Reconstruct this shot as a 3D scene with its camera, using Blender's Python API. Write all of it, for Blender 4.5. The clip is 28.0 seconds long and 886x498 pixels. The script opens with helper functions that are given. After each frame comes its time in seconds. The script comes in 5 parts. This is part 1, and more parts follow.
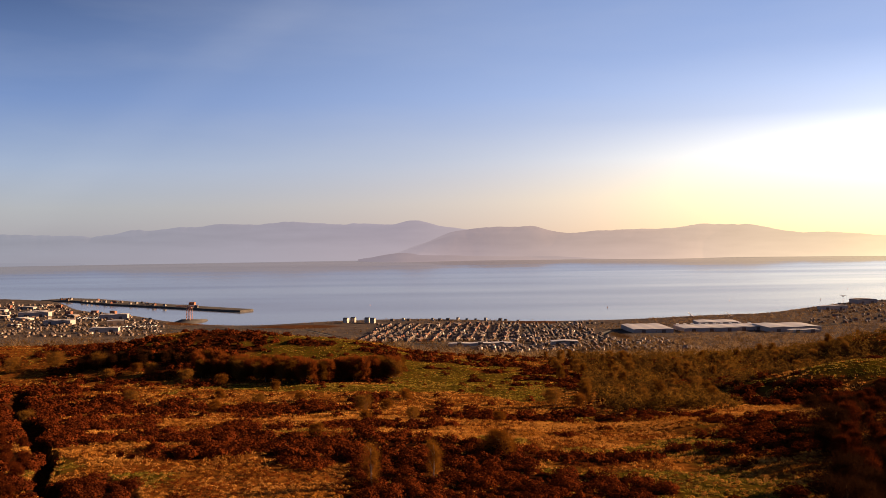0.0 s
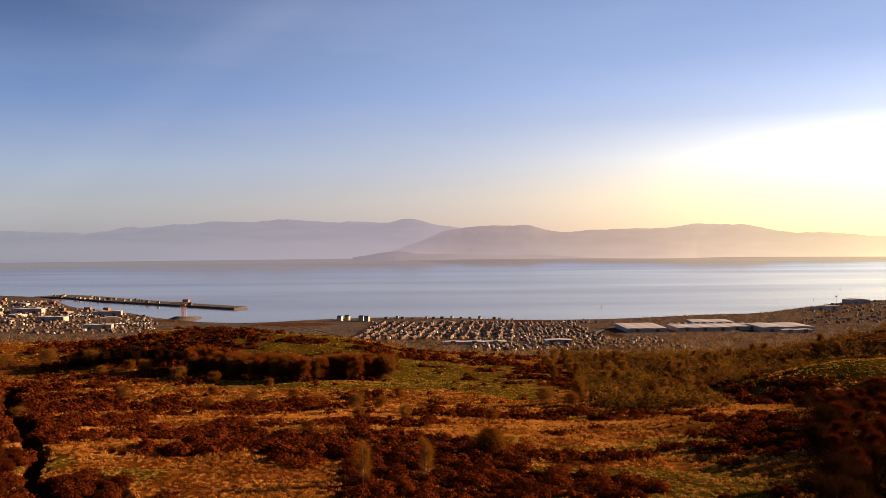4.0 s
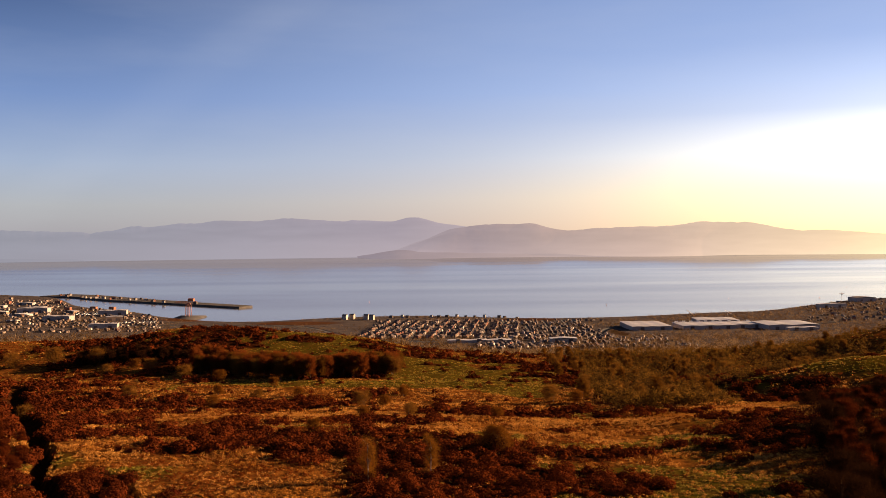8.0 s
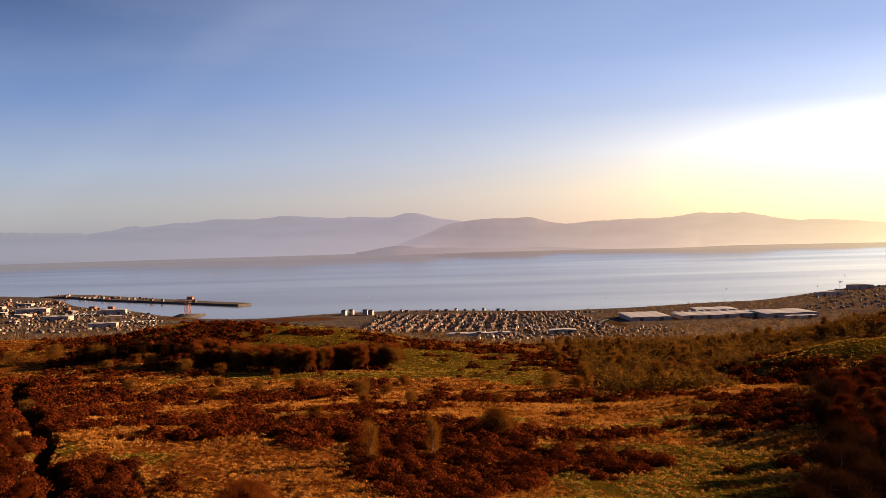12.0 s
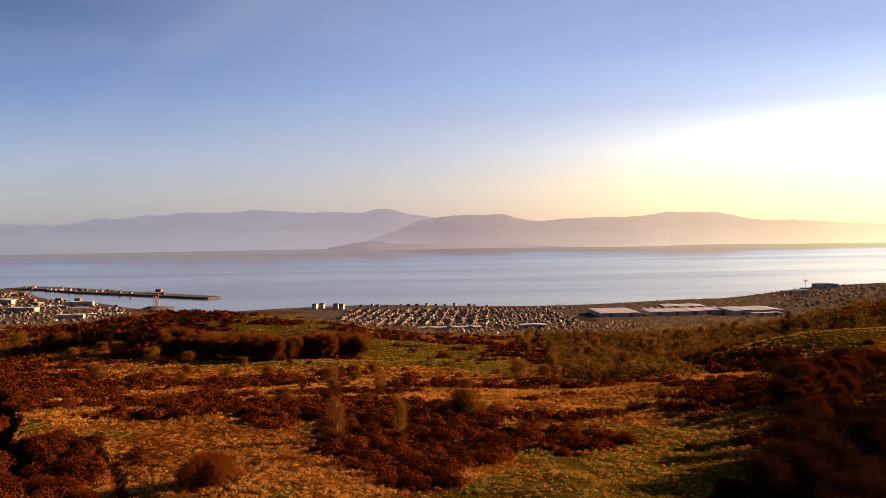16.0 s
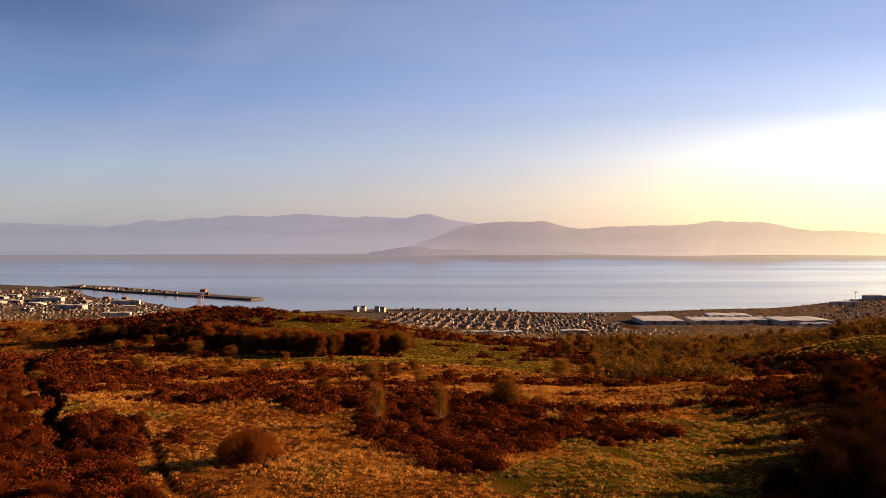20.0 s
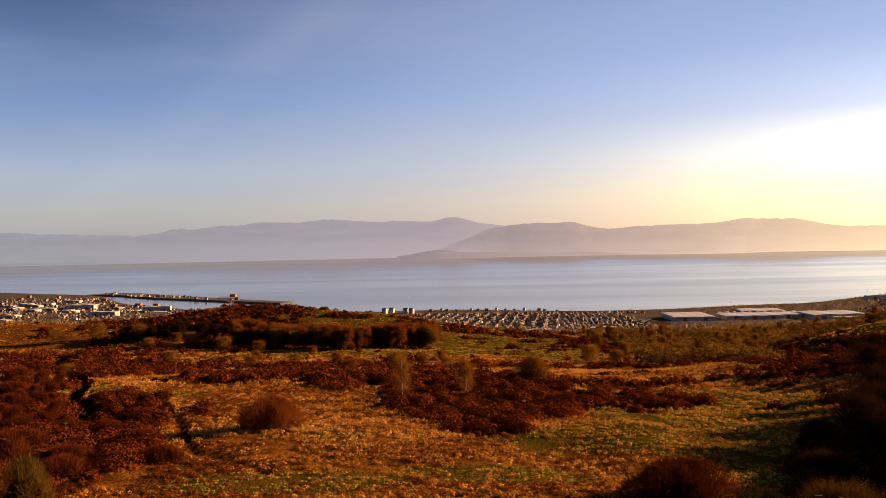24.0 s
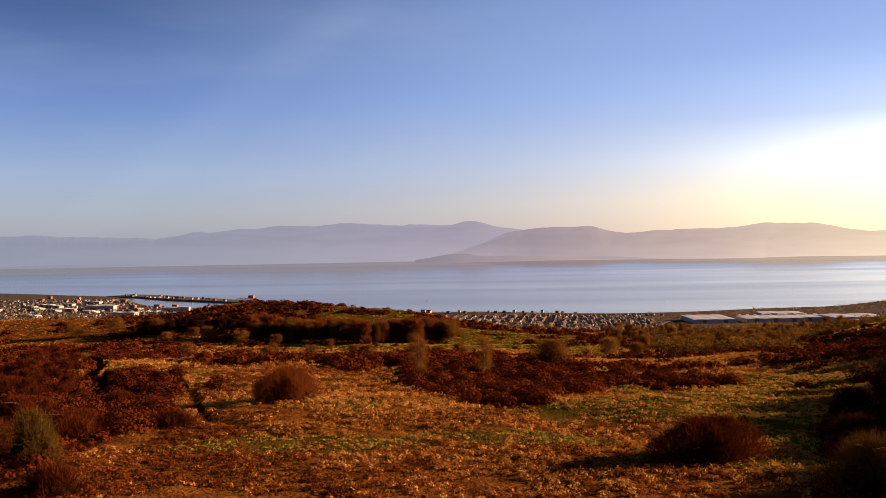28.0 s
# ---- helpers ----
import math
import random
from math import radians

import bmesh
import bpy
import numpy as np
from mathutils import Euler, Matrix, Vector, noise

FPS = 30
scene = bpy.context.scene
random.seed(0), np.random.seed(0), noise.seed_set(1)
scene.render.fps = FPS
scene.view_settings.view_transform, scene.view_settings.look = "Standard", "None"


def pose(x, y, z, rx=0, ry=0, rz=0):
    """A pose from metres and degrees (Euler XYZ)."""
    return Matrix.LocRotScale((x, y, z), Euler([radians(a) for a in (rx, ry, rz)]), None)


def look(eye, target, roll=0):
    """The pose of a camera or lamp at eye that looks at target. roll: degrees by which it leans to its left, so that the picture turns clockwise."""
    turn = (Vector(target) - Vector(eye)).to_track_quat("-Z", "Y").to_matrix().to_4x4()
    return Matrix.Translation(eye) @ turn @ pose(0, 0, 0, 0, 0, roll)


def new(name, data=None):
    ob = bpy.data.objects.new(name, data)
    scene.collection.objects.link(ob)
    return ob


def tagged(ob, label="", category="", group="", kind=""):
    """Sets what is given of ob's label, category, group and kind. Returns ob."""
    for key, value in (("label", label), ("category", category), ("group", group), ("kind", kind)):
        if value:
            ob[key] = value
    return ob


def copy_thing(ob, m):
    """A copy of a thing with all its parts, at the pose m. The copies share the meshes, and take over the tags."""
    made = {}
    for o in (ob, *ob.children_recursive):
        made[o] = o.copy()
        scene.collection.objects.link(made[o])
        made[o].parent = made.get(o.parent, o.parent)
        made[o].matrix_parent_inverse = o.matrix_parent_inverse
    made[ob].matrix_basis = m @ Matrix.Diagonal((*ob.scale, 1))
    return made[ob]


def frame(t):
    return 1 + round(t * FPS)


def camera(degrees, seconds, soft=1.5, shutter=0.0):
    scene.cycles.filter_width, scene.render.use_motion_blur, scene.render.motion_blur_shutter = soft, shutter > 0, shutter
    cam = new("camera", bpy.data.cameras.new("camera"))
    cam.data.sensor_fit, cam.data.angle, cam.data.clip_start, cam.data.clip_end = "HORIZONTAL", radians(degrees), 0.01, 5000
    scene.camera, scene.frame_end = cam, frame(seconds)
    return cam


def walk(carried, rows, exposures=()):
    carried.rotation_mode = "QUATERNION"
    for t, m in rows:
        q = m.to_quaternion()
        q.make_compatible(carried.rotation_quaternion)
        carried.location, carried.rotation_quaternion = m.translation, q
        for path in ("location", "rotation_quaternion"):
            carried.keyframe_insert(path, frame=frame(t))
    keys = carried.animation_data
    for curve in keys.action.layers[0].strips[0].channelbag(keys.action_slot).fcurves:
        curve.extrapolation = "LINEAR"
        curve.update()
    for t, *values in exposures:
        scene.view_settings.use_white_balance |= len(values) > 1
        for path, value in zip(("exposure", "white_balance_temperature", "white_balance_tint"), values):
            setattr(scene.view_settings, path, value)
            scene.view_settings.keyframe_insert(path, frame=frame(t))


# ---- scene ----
# ---------- camera and its walk ----------
cam = camera(54.0, 28.0, soft=0.7)
# seconds, eye x, y, z, yaw, pitch, roll
PATH = [
    (0, -0.25, 0.08, 120.00, -0.00, -0.75, -0.70),
    (0.5, -0.19, 0.07, 120.04, -0.05, -0.82, -0.40),
    (1, -0.15, 0.05, 120.01, -0.08, -0.79, -0.74),
    (1.5, -0.11, 0.04, 119.98, -0.19, -0.68, -0.71),
    (2, -0.08, 0.03, 119.94, -0.32, -0.80, -0.54),
    (2.5, -0.06, 0.03, 119.91, -0.45, -0.94, -0.67),
    (3, -0.03, 0.02, 119.92, -0.40, -0.93, -0.26),
    (3.5, -0.01, 0.01, 119.92, -0.39, -0.89, -0.36),
    (5.5, -0.07, -0.03, 119.88, -0.22, -0.81, -0.41),
    (6, -0.10, -0.04, 119.88, 0.06, -0.85, -0.54),
    (6.5, -0.11, -0.05, 119.86, 0.14, -0.98, -0.56),
    (7, -0.10, -0.07, 119.81, 0.04, -0.92, -0.73),
    (7.5, -0.05, -0.08, 119.76, 0.18, -0.94, -0.45),
    (8, 0.02, -0.09, 119.76, -0.04, -0.94, -0.54),
    (8.5, 0.06, -0.12, 119.73, -0.24, -0.98, -0.38),
    (9, 0.01, -0.19, 119.56, -0.28, -0.34, 0.67),
    (9.5, -0.12, -0.28, 119.27, 0.05, -0.52, 0.08),
    (10, -0.20, -0.35, 118.95, 0.42, -1.23, -1.13),
    (10.5, -0.24, -0.39, 118.70, 0.58, -0.92, -1.53),
    (11, -0.23, -0.43, 118.46, 0.78, -1.05, -1.18),
    (11.5, -0.15, -0.48, 118.18, 0.30, -1.23, -1.36),
    (12, -0.07, -0.54, 117.93, -0.16, -1.24, -1.45),
    (12.5, 0.02, -0.62, 117.68, -0.27, -1.36, -1.31),
    (14.5, 0.08, -1.10, 116.61, -0.14, -0.83, -0.95),
    (15, 0.20, -1.20, 116.29, -0.65, -0.95, -0.50),
    (15.5, 0.33, -1.27, 115.91, -1.37, -1.26, -0.53),
    (16, 0.36, -1.27, 115.56, -2.00, -1.50, -0.77),
    (16.5, 0.28, -1.21, 115.24, -1.72, -1.11, -0.15),
    (17, 0.18, -1.12, 114.89, -0.72, -1.00, -0.34),
    (17.5, 0.24, -1.04, 114.56, -0.20, -1.14, -0.97),
    (18, 0.36, -1.02, 114.21, -0.95, -1.16, -0.54),
    (18.5, 0.39, -0.96, 113.83, -2.60, -1.35, 0.39),
    (19, 0.32, -0.77, 113.45, -2.16, -1.73, 0.93),
    (19.5, 0.19, -0.39, 113.08, -0.46, -1.49, 0.99),
    (20, 0.07, 0.10, 112.66, 0.74, -1.05, 0.03),
    (20.5, 0.04, 0.57, 112.19, 0.64, -1.00, -0.72),
    (22.5, 0.53, 2.28, 109.72, 2.47, -1.61, -0.92),
    (23, 0.77, 2.42, 109.12, 4.60, -1.47, -0.89),
    (23.5, 0.84, 2.17, 108.60, 5.89, -0.37, -1.18),
    (24, 0.69, 1.54, 108.18, 2.57, -0.78, -1.10),
    (24.5, 0.60, 0.71, 107.84, -0.12, -1.45, -2.47),
    (25, 0.62, 0.01, 107.57, -1.04, -2.31, -0.12),
    (25.5, 0.64, -0.43, 107.24, -3.67, -1.68, 0.70),
    (26, 0.61, -0.45, 106.80, -6.84, -1.61, -0.38),
    (26.5, 0.57, 0.02, 106.24, -7.51, -2.56, 3.75),
    (27, 0.58, 0.97, 105.71, -1.81, -2.03, 3.25),
    (27.5, 0.50, 2.23, 105.17, 2.55, -1.11, 0.62),
    (28, 0.43, 3.57, 104.51, 3.73, -0.47, -0.95),
]


def aim(x, y, z, yaw, pitch, roll):
    return pose(x, y, z, 0, 0, yaw) @ pose(0, 0, 0, 90 + pitch) @ pose(0, 0, 0, 0, 0, roll)


walk(cam, [(t, aim(*row)) for t, *row in PATH], exposures=[(0.0, 2.0, 6500, 10), (22.5, 2.04, 6600, 10), (24.0, 2.05, 6850, 10), (25.0, 2.08, 6650, 10), (26.0, 2.03, 6400, 10), (26.5, 1.9, 6100, 10), (27.0, 1.86, 6000, 10), (28.0, 1.98, 6000, 10)])

# ---------- sky and sun ----------
SUN_AZ, SUN_EL = radians(75), radians(15)      # azimuth from straight ahead (+y) towards the right (+x)
SUN_DIR = Vector((math.sin(SUN_AZ) * math.cos(SUN_EL), math.cos(SUN_AZ) * math.cos(SUN_EL), math.sin(SUN_EL)))

world = bpy.data.worlds.new("sky")
scene.world = world
world.use_nodes = True
wn, wl = world.node_tree.nodes, world.node_tree.links
wn.clear()
sky = wn.new("ShaderNodeTexSky")
sky.sky_type = "NISHITA"
sky.sun_disc = False
sky.sun_elevation, sky.sun_rotation = SUN_EL, SUN_AZ
sky.altitude, sky.air_density, sky.dust_density, sky.ozone_density = 100, 1.0, 0.6, 3.0
wtc = wn.new("ShaderNodeTexCoord")
wsep = wn.new("ShaderNodeSeparateXYZ")
wl.new(wtc.outputs["Generated"], wsep.inputs[0])


def world_math(op, a, b):
    n = wn.new("ShaderNodeMath")
    n.operation = op
    for k, v in enumerate((a, b)):
        if isinstance(v, (int, float)):
            n.inputs[k].default_value = v
        else:
            wl.new(v, n.inputs[k])
    return n.outputs[0]


def world_ramp(fac, stops):
    n = wn.new("ShaderNodeValToRGB")
    e = n.color_ramp.elements
    while len(e) < len(stops):
        e.new(0.5)
    for k, (at, colour) in enumerate(stops):
        e[k].position, e[k].color = at, (*colour, 1)
    wl.new(fac, n.inputs[0])
    return n.outputs[0]


def world_mix(blend, fac, a, b):
    n = wn.new("ShaderNodeMix")
    n.data_type, n.blend_type = "RGBA", blend
    for slot, v in ((0, fac), (6, a), (7, b)):
        if isinstance(v, float):
            n.inputs[slot].default_value = v
        elif isinstance(v, tuple):
            n.inputs[slot].default_value = (*v, 1)
        else:
            wl.new(v, n.inputs[slot])
    return n.outputs[2]


# thin haze over the clear sky: pale mauve low down, bluer above, and bright forward-scattered light round the sun
warm = world_ramp(wsep.outputs["Z"], [(0.0, (0.56, 0.42, 0.37)), (0.04, (0.58, 0.48, 0.44)), (0.09, (0.44, 0.45, 0.53)), (0.16, (0.32, 0.4, 0.62)), (0.28, (0.19, 0.27, 0.49)), (0.5, (0.05, 0.07, 0.11)), (1.0, (0.04, 0.05, 0.07))])
cool = world_ramp(wsep.outputs["Z"], [(0.0, (0.30, 0.29, 0.33)), (0.035, (0.33, 0.335, 0.36)), (0.08, (0.28, 0.335, 0.46)), (0.15, (0.13, 0.2, 0.4)), (0.27, (0.015, 0.035, 0.11)), (0.5, (0.04, 0.06, 0.1)), (1.0, (0.04, 0.05, 0.07))])
dot = wn.new("ShaderNodeVectorMath")
dot.operation = "DOT_PRODUCT"
dot.inputs[1].default_value = Vector((math.sin(radians(54)) * math.cos(SUN_EL), math.cos(radians(54)) * math.cos(SUN_EL), math.sin(SUN_EL)))
wl.new(wtc.outputs["Generated"], dot.inputs[0])
side = wn.new("ShaderNodeMapRange")
side.interpolation_type = "SMOOTHSTEP"
side.inputs[1].default_value, side.inputs[2].default_value = 0.15, 0.85
wl.new(dot.outputs["Value"], side.inputs[0])
haze = world_mix("MIX", side.outputs[0], cool, warm)
bright = wn.new("ShaderNodeVectorMath")            # the brightest bank of lit haze lies low over the water, left of the sun
bright.operation = "DOT_PRODUCT"
bright.inputs[1].default_value = Vector((math.sin(radians(48)), math.cos(radians(48)), 0.1)).normalized()
wl.new(wtc.outputs["Generated"], bright.inputs[0])
near_sun = world_math("POWER", world_math("MAXIMUM", bright.outputs["Value"], 0.0), 9.0)
glow = world_ramp(wsep.outputs["Z"], [(0.0, (1.25, 0.74, 0.12)), (0.045, (1.25, 0.88, 0.24)), (0.085, (1.0, 0.86, 0.56)), (0.13, (0.26, 0.25, 0.23)), (0.20, (0.04, 0.04, 0.05)), (0.28, (0.0, 0.0, 0.0))])
glow = world_mix("MULTIPLY", 1.0, glow, world_mix("MIX", near_sun, (0.0, 0.0, 0.0), (2.1, 2.1, 2.1)))
clear = world_mix("MULTIPLY", 1.0, sky.outputs["Color"], (0.035, 0.033, 0.04))
streaks = wn.new("ShaderNodeTexNoise")
streaks.inputs["Scale"].default_value, streaks.inputs["Detail"].default_value, streaks.inputs["Roughness"].default_value = 1.0, 5, 0.55
wmap = wn.new("ShaderNodeMapping")
wmap.inputs["Rotation"].default_value = (0, radians(-28), 0)
wmap.inputs["Scale"].default_value = (2.2, 2.2, 11)
wl.new(wtc.outputs["Generated"], wmap.inputs["Vector"])
wl.new(wmap.outputs[0], streaks.inputs["Vector"])
veil = wn.new("ShaderNodeMapRange")
veil.inputs[1].default_value, veil.inputs[2].default_value, veil.inputs[3].default_value, veil.inputs[4].default_value = 0.45, 0.75, 0.0, 0.16
wl.new(streaks.outputs["Fac"], veil.inputs[0])
haze = world_mix("MIX", veil.outputs[0], haze, (0.5, 0.5, 0.54))
WISP = (0.577, 0.303, -0.758)      # normal of the plane in which the wisp lies
# one long thin wisp of high cloud slanting up to the right
wisp = wn.new("ShaderNodeVectorMath")
wisp.operation = "DOT_PRODUCT"
wisp.inputs[1].default_value = WISP
wl.new(wtc.outputs["Generated"], wisp.inputs[0])
wisp_fac = wn.new("ShaderNodeMapRange")
wisp_fac.interpolation_type = "SMOOTHERSTEP"
wisp_fac.inputs[1].default_value, wisp_fac.inputs[2].default_value, wisp_fac.inputs[3].default_value, wisp_fac.inputs[4].default_value = 0.0, 0.04, 0.09, 0.0
wl.new(world_math("ABSOLUTE", wisp.outputs["Value"], 0.0), wisp_fac.inputs[0])
haze = world_mix("MIX", world_math("MULTIPLY", wisp_fac.outputs[0], streaks.outputs["Fac"]), haze, (0.62, 0.62, 0.66))
total = world_mix("ADD", 1.0, world_mix("ADD", 1.0, clear, haze), glow)
bg = wn.new("ShaderNodeBackground")
bg.inputs["Strength"].default_value = 0.25
wout = wn.new("ShaderNodeOutputWorld")
wl.new(total, bg.inputs["Color"])
wl.new(bg.outputs[0], wout.inputs["Surface"])

sun_data = bpy.data.lights.new("sun", "SUN")
sun_data.energy, sun_data.angle, sun_data.color = 5.0, radians(0.6), (1.0, 0.64, 0.33)
sun = new("sun", sun_data)
sun.matrix_world = look(SUN_DIR * 2000, (0, 0, 0))


# ---------- small tools ----------
def hash2(ix, iy, seed):
    h = np.sin(ix * 127.1 + iy * 311.7 + seed * 74.7) * 43758.5453
    return h - np.floor(h)


def vnoise(x, y, scale, seed=0):
    """Smooth value noise in -1..1 over metres."""
    x, y = np.asarray(x, float) / scale, np.asarray(y, float) / scale
    ix, iy = np.floor(x), np.floor(y)
    fx, fy = x - ix, y - iy
    fx, fy = fx * fx * (3 - 2 * fx), fy * fy * (3 - 2 * fy)
    a, b = hash2(ix, iy, seed), hash2(ix + 1, iy, seed)
    c, d = hash2(ix, iy + 1, seed), hash2(ix + 1, iy + 1, seed)
    return 2 * ((a * (1 - fx) + b * fx) * (1 - fy) + (c * (1 - fx) + d * fx) * fy) - 1


def fbm(x, y, scale, seed=0, octaves=4):
    total, amp = 0, 0.55
    for k in range(octaves):
        total = total + amp * vnoise(x, y, scale / 2.03 ** k, seed + 11 * k)
        amp *= 0.5
    return total


def step(a, b, v):
    s = np.clip((np.asarray(v, float) - a) / (b - a), 0, 1)
    return s * s * (3 - 2 * s)


def blob(x, y, cx, cy, rx, ry, turn=0.0):
    """1 in the middle of an ellipse, 0.5 at its rim, with a ragged edge."""
    c, s = math.cos(radians(turn)), math.sin(radians(turn))
    dx, dy = x - cx, y - cy
    u, v = (dx * c + dy * s) / rx, (-dx * s + dy * c) / ry
    return 1 / (1 + (u * u + v * v) ** 2)


def smooth_line(xs, ys):
    """A soft curve through a few stations."""
    xs, ys = np.array(xs, float), np.array(ys, float)
    grad = np.gradient(ys, xs)

    def at(v):
        v = np.clip(np.asarray(v, float), xs[0], xs[-1])
        k = np.clip(np.searchsorted(xs, v) - 1, 0, len(xs) - 2)
        h = xs[k + 1] - xs[k]
        t = (v - xs[k]) / h
        return ((1 + 2 * t) * (1 - t) ** 2 * ys[k] + t * (1 - t) ** 2 * h * grad[k]
                + t * t * (3 - 2 * t) * ys[k + 1] + t * t * (t - 1) * h * grad[k + 1])
    return at


hillside = smooth_line([-700, -100, 0, 40, 60, 85, 116, 137, 180, 230, 314, 370, 430, 520, 660, 900, 1100, 1250, 2600],
                       [130, 98, 94, 91.5, 90.4, 89.3, 87.3, 86.0, 81, 74.3, 68.3, 66, 60, 46, 26, 12, 7, 5, 5])
shore_line = smooth_line([-3000, -960, -770, -630, -476, -400, -263, -150, -70, 149, 244, 378, 469, 563, 697, 860, 3000],
                         [2100, 1850, 1730, 1510, 1360, 1262, 1172, 1225, 1245, 1185, 1196, 1250, 1280, 1364, 1485, 1560, 1900])


def broad_z(x, y):
    """The lie of the land without its small relief; the sea is at 0."""
    x, y = np.asarray(x, float), np.asarray(y, float)
    z = hillside(y)
    knoll = step(325, 405, y) * (1 - step(420, 560, y))
    z = z + knoll * (13.0 / (1 + np.exp((x + 45) / 26.0)))
    z = z + 3.0 * np.exp(-((x + 105) / 45) ** 2 - ((y - 408) / 38) ** 2)
    z = z + 13.0 * step(160, 300, x) * np.exp(-((y - 350) / 140) ** 2)
    z = z - 4.0 * np.exp(-((x - 95) / 60) ** 2 - ((y - 370) / 80) ** 2)
    z = z + 5.0 * step(35, 110, x) * np.exp(-((y - 120) / 80) ** 2)
    # bank outside the view on the right, added to shade the near thicket
    z = z + 15.0 * step(0.76, 1.1, x / (np.abs(y) + 5)) * np.exp(-((y - 85) / 60) ** 2) * step(20, 50, y)
    z = z + 11.5 * step(70, 128, x) * np.exp(-((y - 252) / np.where(y < 252, 21, 44)) ** 2)
    z = z - 2.2 * np.exp(-((x - 30) / 22) ** 2 - ((y - 165) / 60) ** 2)
    z = z + 2.8 * np.exp(-((x + 36) / 32) ** 2 - ((y - 402) / 42) ** 2) - 0.8 * np.exp(-((x + 108) / 26) ** 2 - ((y - 402) / 40) ** 2)
    z = z - 5.5 * (1 - step(-162, -118, x)) * np.exp(-((y - 402) / 55) ** 2)
    z = z + 9.0 * step(140, 205, x) * np.exp(-((y - 375) / 60) ** 2)
    sea = step(-14, 16, y - shore_line(x))
    return z * (1 - sea) - 4.0 * sea


def ground_z(x, y):
    x, y = np.asarray(x, float), np.asarray(y, float)
    rough = (1 - step(420, 560, y))
    z = broad_z(x, y) + rough * (1.1 * fbm(x, y, 42, 3) + 0.55 * fbm(x, y, 8, 5, 3)) - 0.35 * foot_path(x, y) - 2.1 * ditch(x, y)
    return z


def foot_path(x, y):
    """How near a place lies to the worn path across the near grass (1 on it)."""
    line = smooth_line([60, 73, 77, 87, 102, 112, 121], [-9, -19.5, -23.8, -29.2, -35.5, -41.5, -48])
    return np.exp(-((x - line(y)) / 0.65) ** 2) * step(66, 72, y) * (1 - step(118, 124, y))


def ditch(x, y):
    """How deep a place lies in the dark peaty ditch that runs down the hillside (1 on its bed)."""
    line = smooth_line([96, 107, 119, 137, 146, 170, 220, 257, 290], [-44, -48.5, -56, -63, -69, -80.5, -107, -127, -142])
    wide = 1.2 + 1.4 * step(130, 190, y) + 0.35 * vnoise(x, y, 6, 9)
    return np.exp(-((x - line(y)) / wide) ** 4) * step(96, 102, y) * (1 - step(282, 292, y))


# heath; patches (56, 150) and (142, 226) are added to darken shaded ground
HEATH = [(-45, 102, 7, 9), (-37, 87, 6, 8), (0, 352, 6, 2.5), (20, 345, 7, 2.5), (34, 330, 6, 3.5), (-5, 335, 4, 2), (12, 318, 5, 2.5), (40, 352, 9, 4), (28, 300, 5, 4), (-20, 345, 6, 2.5), (5, 377, 18, 3), (-8, 298, 5, 2), (8, 280, 6, 2.5), (-105, 398, 12, 4), (-82, 408, 9, 4), (-58, 384, 12, 4), (-30, 374, 12, 4), (-8, 368, 16, 4), (22, 366, 14, 4), (-132, 385, 16, 9), (-88, 372, 12, 3), (-118, 366, 12, 5), (56, 150, 8, 12), (142, 226, 36, 10), (-66, 118, 12, 11), (-56, 103, 9, 7), (-74, 132, 14, 12), (-84, 158, 14, 14), (-108, 222, 10, 22), (-66, 150, 12, 6), (-40, 140, 8, 4), (-37, 84, 13, 15), (-58, 112, 12, 12), (-34, 60, 10, 8), (43, 66, 16, 18), (34, 52, 10, 7), (-50, 101, 10, 9), (0, 84, 7, 8), (-7, 102, 10, 9), (-16, 130, 10, 11), (4, 112, 9, 8), (-24, 152, 15, 9),
         (5, 132, 7, 8), (17, 117, 8, 6), (24, 140, 8, 7), (-82, 196, 30, 16), (-52, 165, 18, 9), (-2, 148, 9, 6), (-46, 245, 24, 8),
         (-115, 240, 34, 18), (-20, 185, 22, 8), (10, 210, 16, 9), (-150, 300, 40, 12), (-120, 352, 22, 8), (-30, 392, 26, 5), (46, 300, 12, 14)]
OPEN = [(-38, 109, 3, 4), (-31, 97, 2.5, 5), (-25, 85, 2.5, 5), (-20, 76, 3, 4), (-46, 126, 9, 7), (-60, 143, 13, 8), (-29, 124, 9, 7), (-47, 203, 17, 9), (-128, 300, 36, 9), (21, 157, 11, 7), (17, 186, 10, 6), (-10, 82, 9, 11), (-22, 80, 9, 9),
        (-20, 104, 8, 9), (-16, 60, 14, 9), (0, 60, 20, 9), (20, 85, 10, 10), (-58, 122, 8, 6), (-20, 290, 60, 14), (-85, 285, 30, 7), (30, 260, 14, 26), (-52, 402, 14, 5)]
TURF = [(130, 256, 40, 16), (170, 300, 40, 30), (-30, 297, 60, 7), (30, 300, 25, 12), (-5, 318, 40, 7), (16, 122, 8, 6), (14, 84, 9, 6), (32, 118, 10, 8), (30, 92, 9, 8), (3, 69, 7, 3), (-12, 64, 9, 3.5), (24, 74, 6, 7), (-44, 119, 4, 4), (-12, 64, 6, 2.5), (-34, 172, 12, 4), (24, 330, 20, 10), (-110, 372, 40, 14), (1, 70, 6, 2.5), (26, 104, 13, 15), (40, 150, 16, 12), (10, 160, 6, 6), (-13, 290, 46, 9), (3, 338, 32, 14), (22, 270, 10, 22),
        (-70, 400, 40, 16), (-20, 385, 40, 10), (-100, 385, 30, 10), (-60, 128, 7, 6), (-10, 365, 50, 12), (30, 205, 8, 8), (16, 60, 5, 3)]


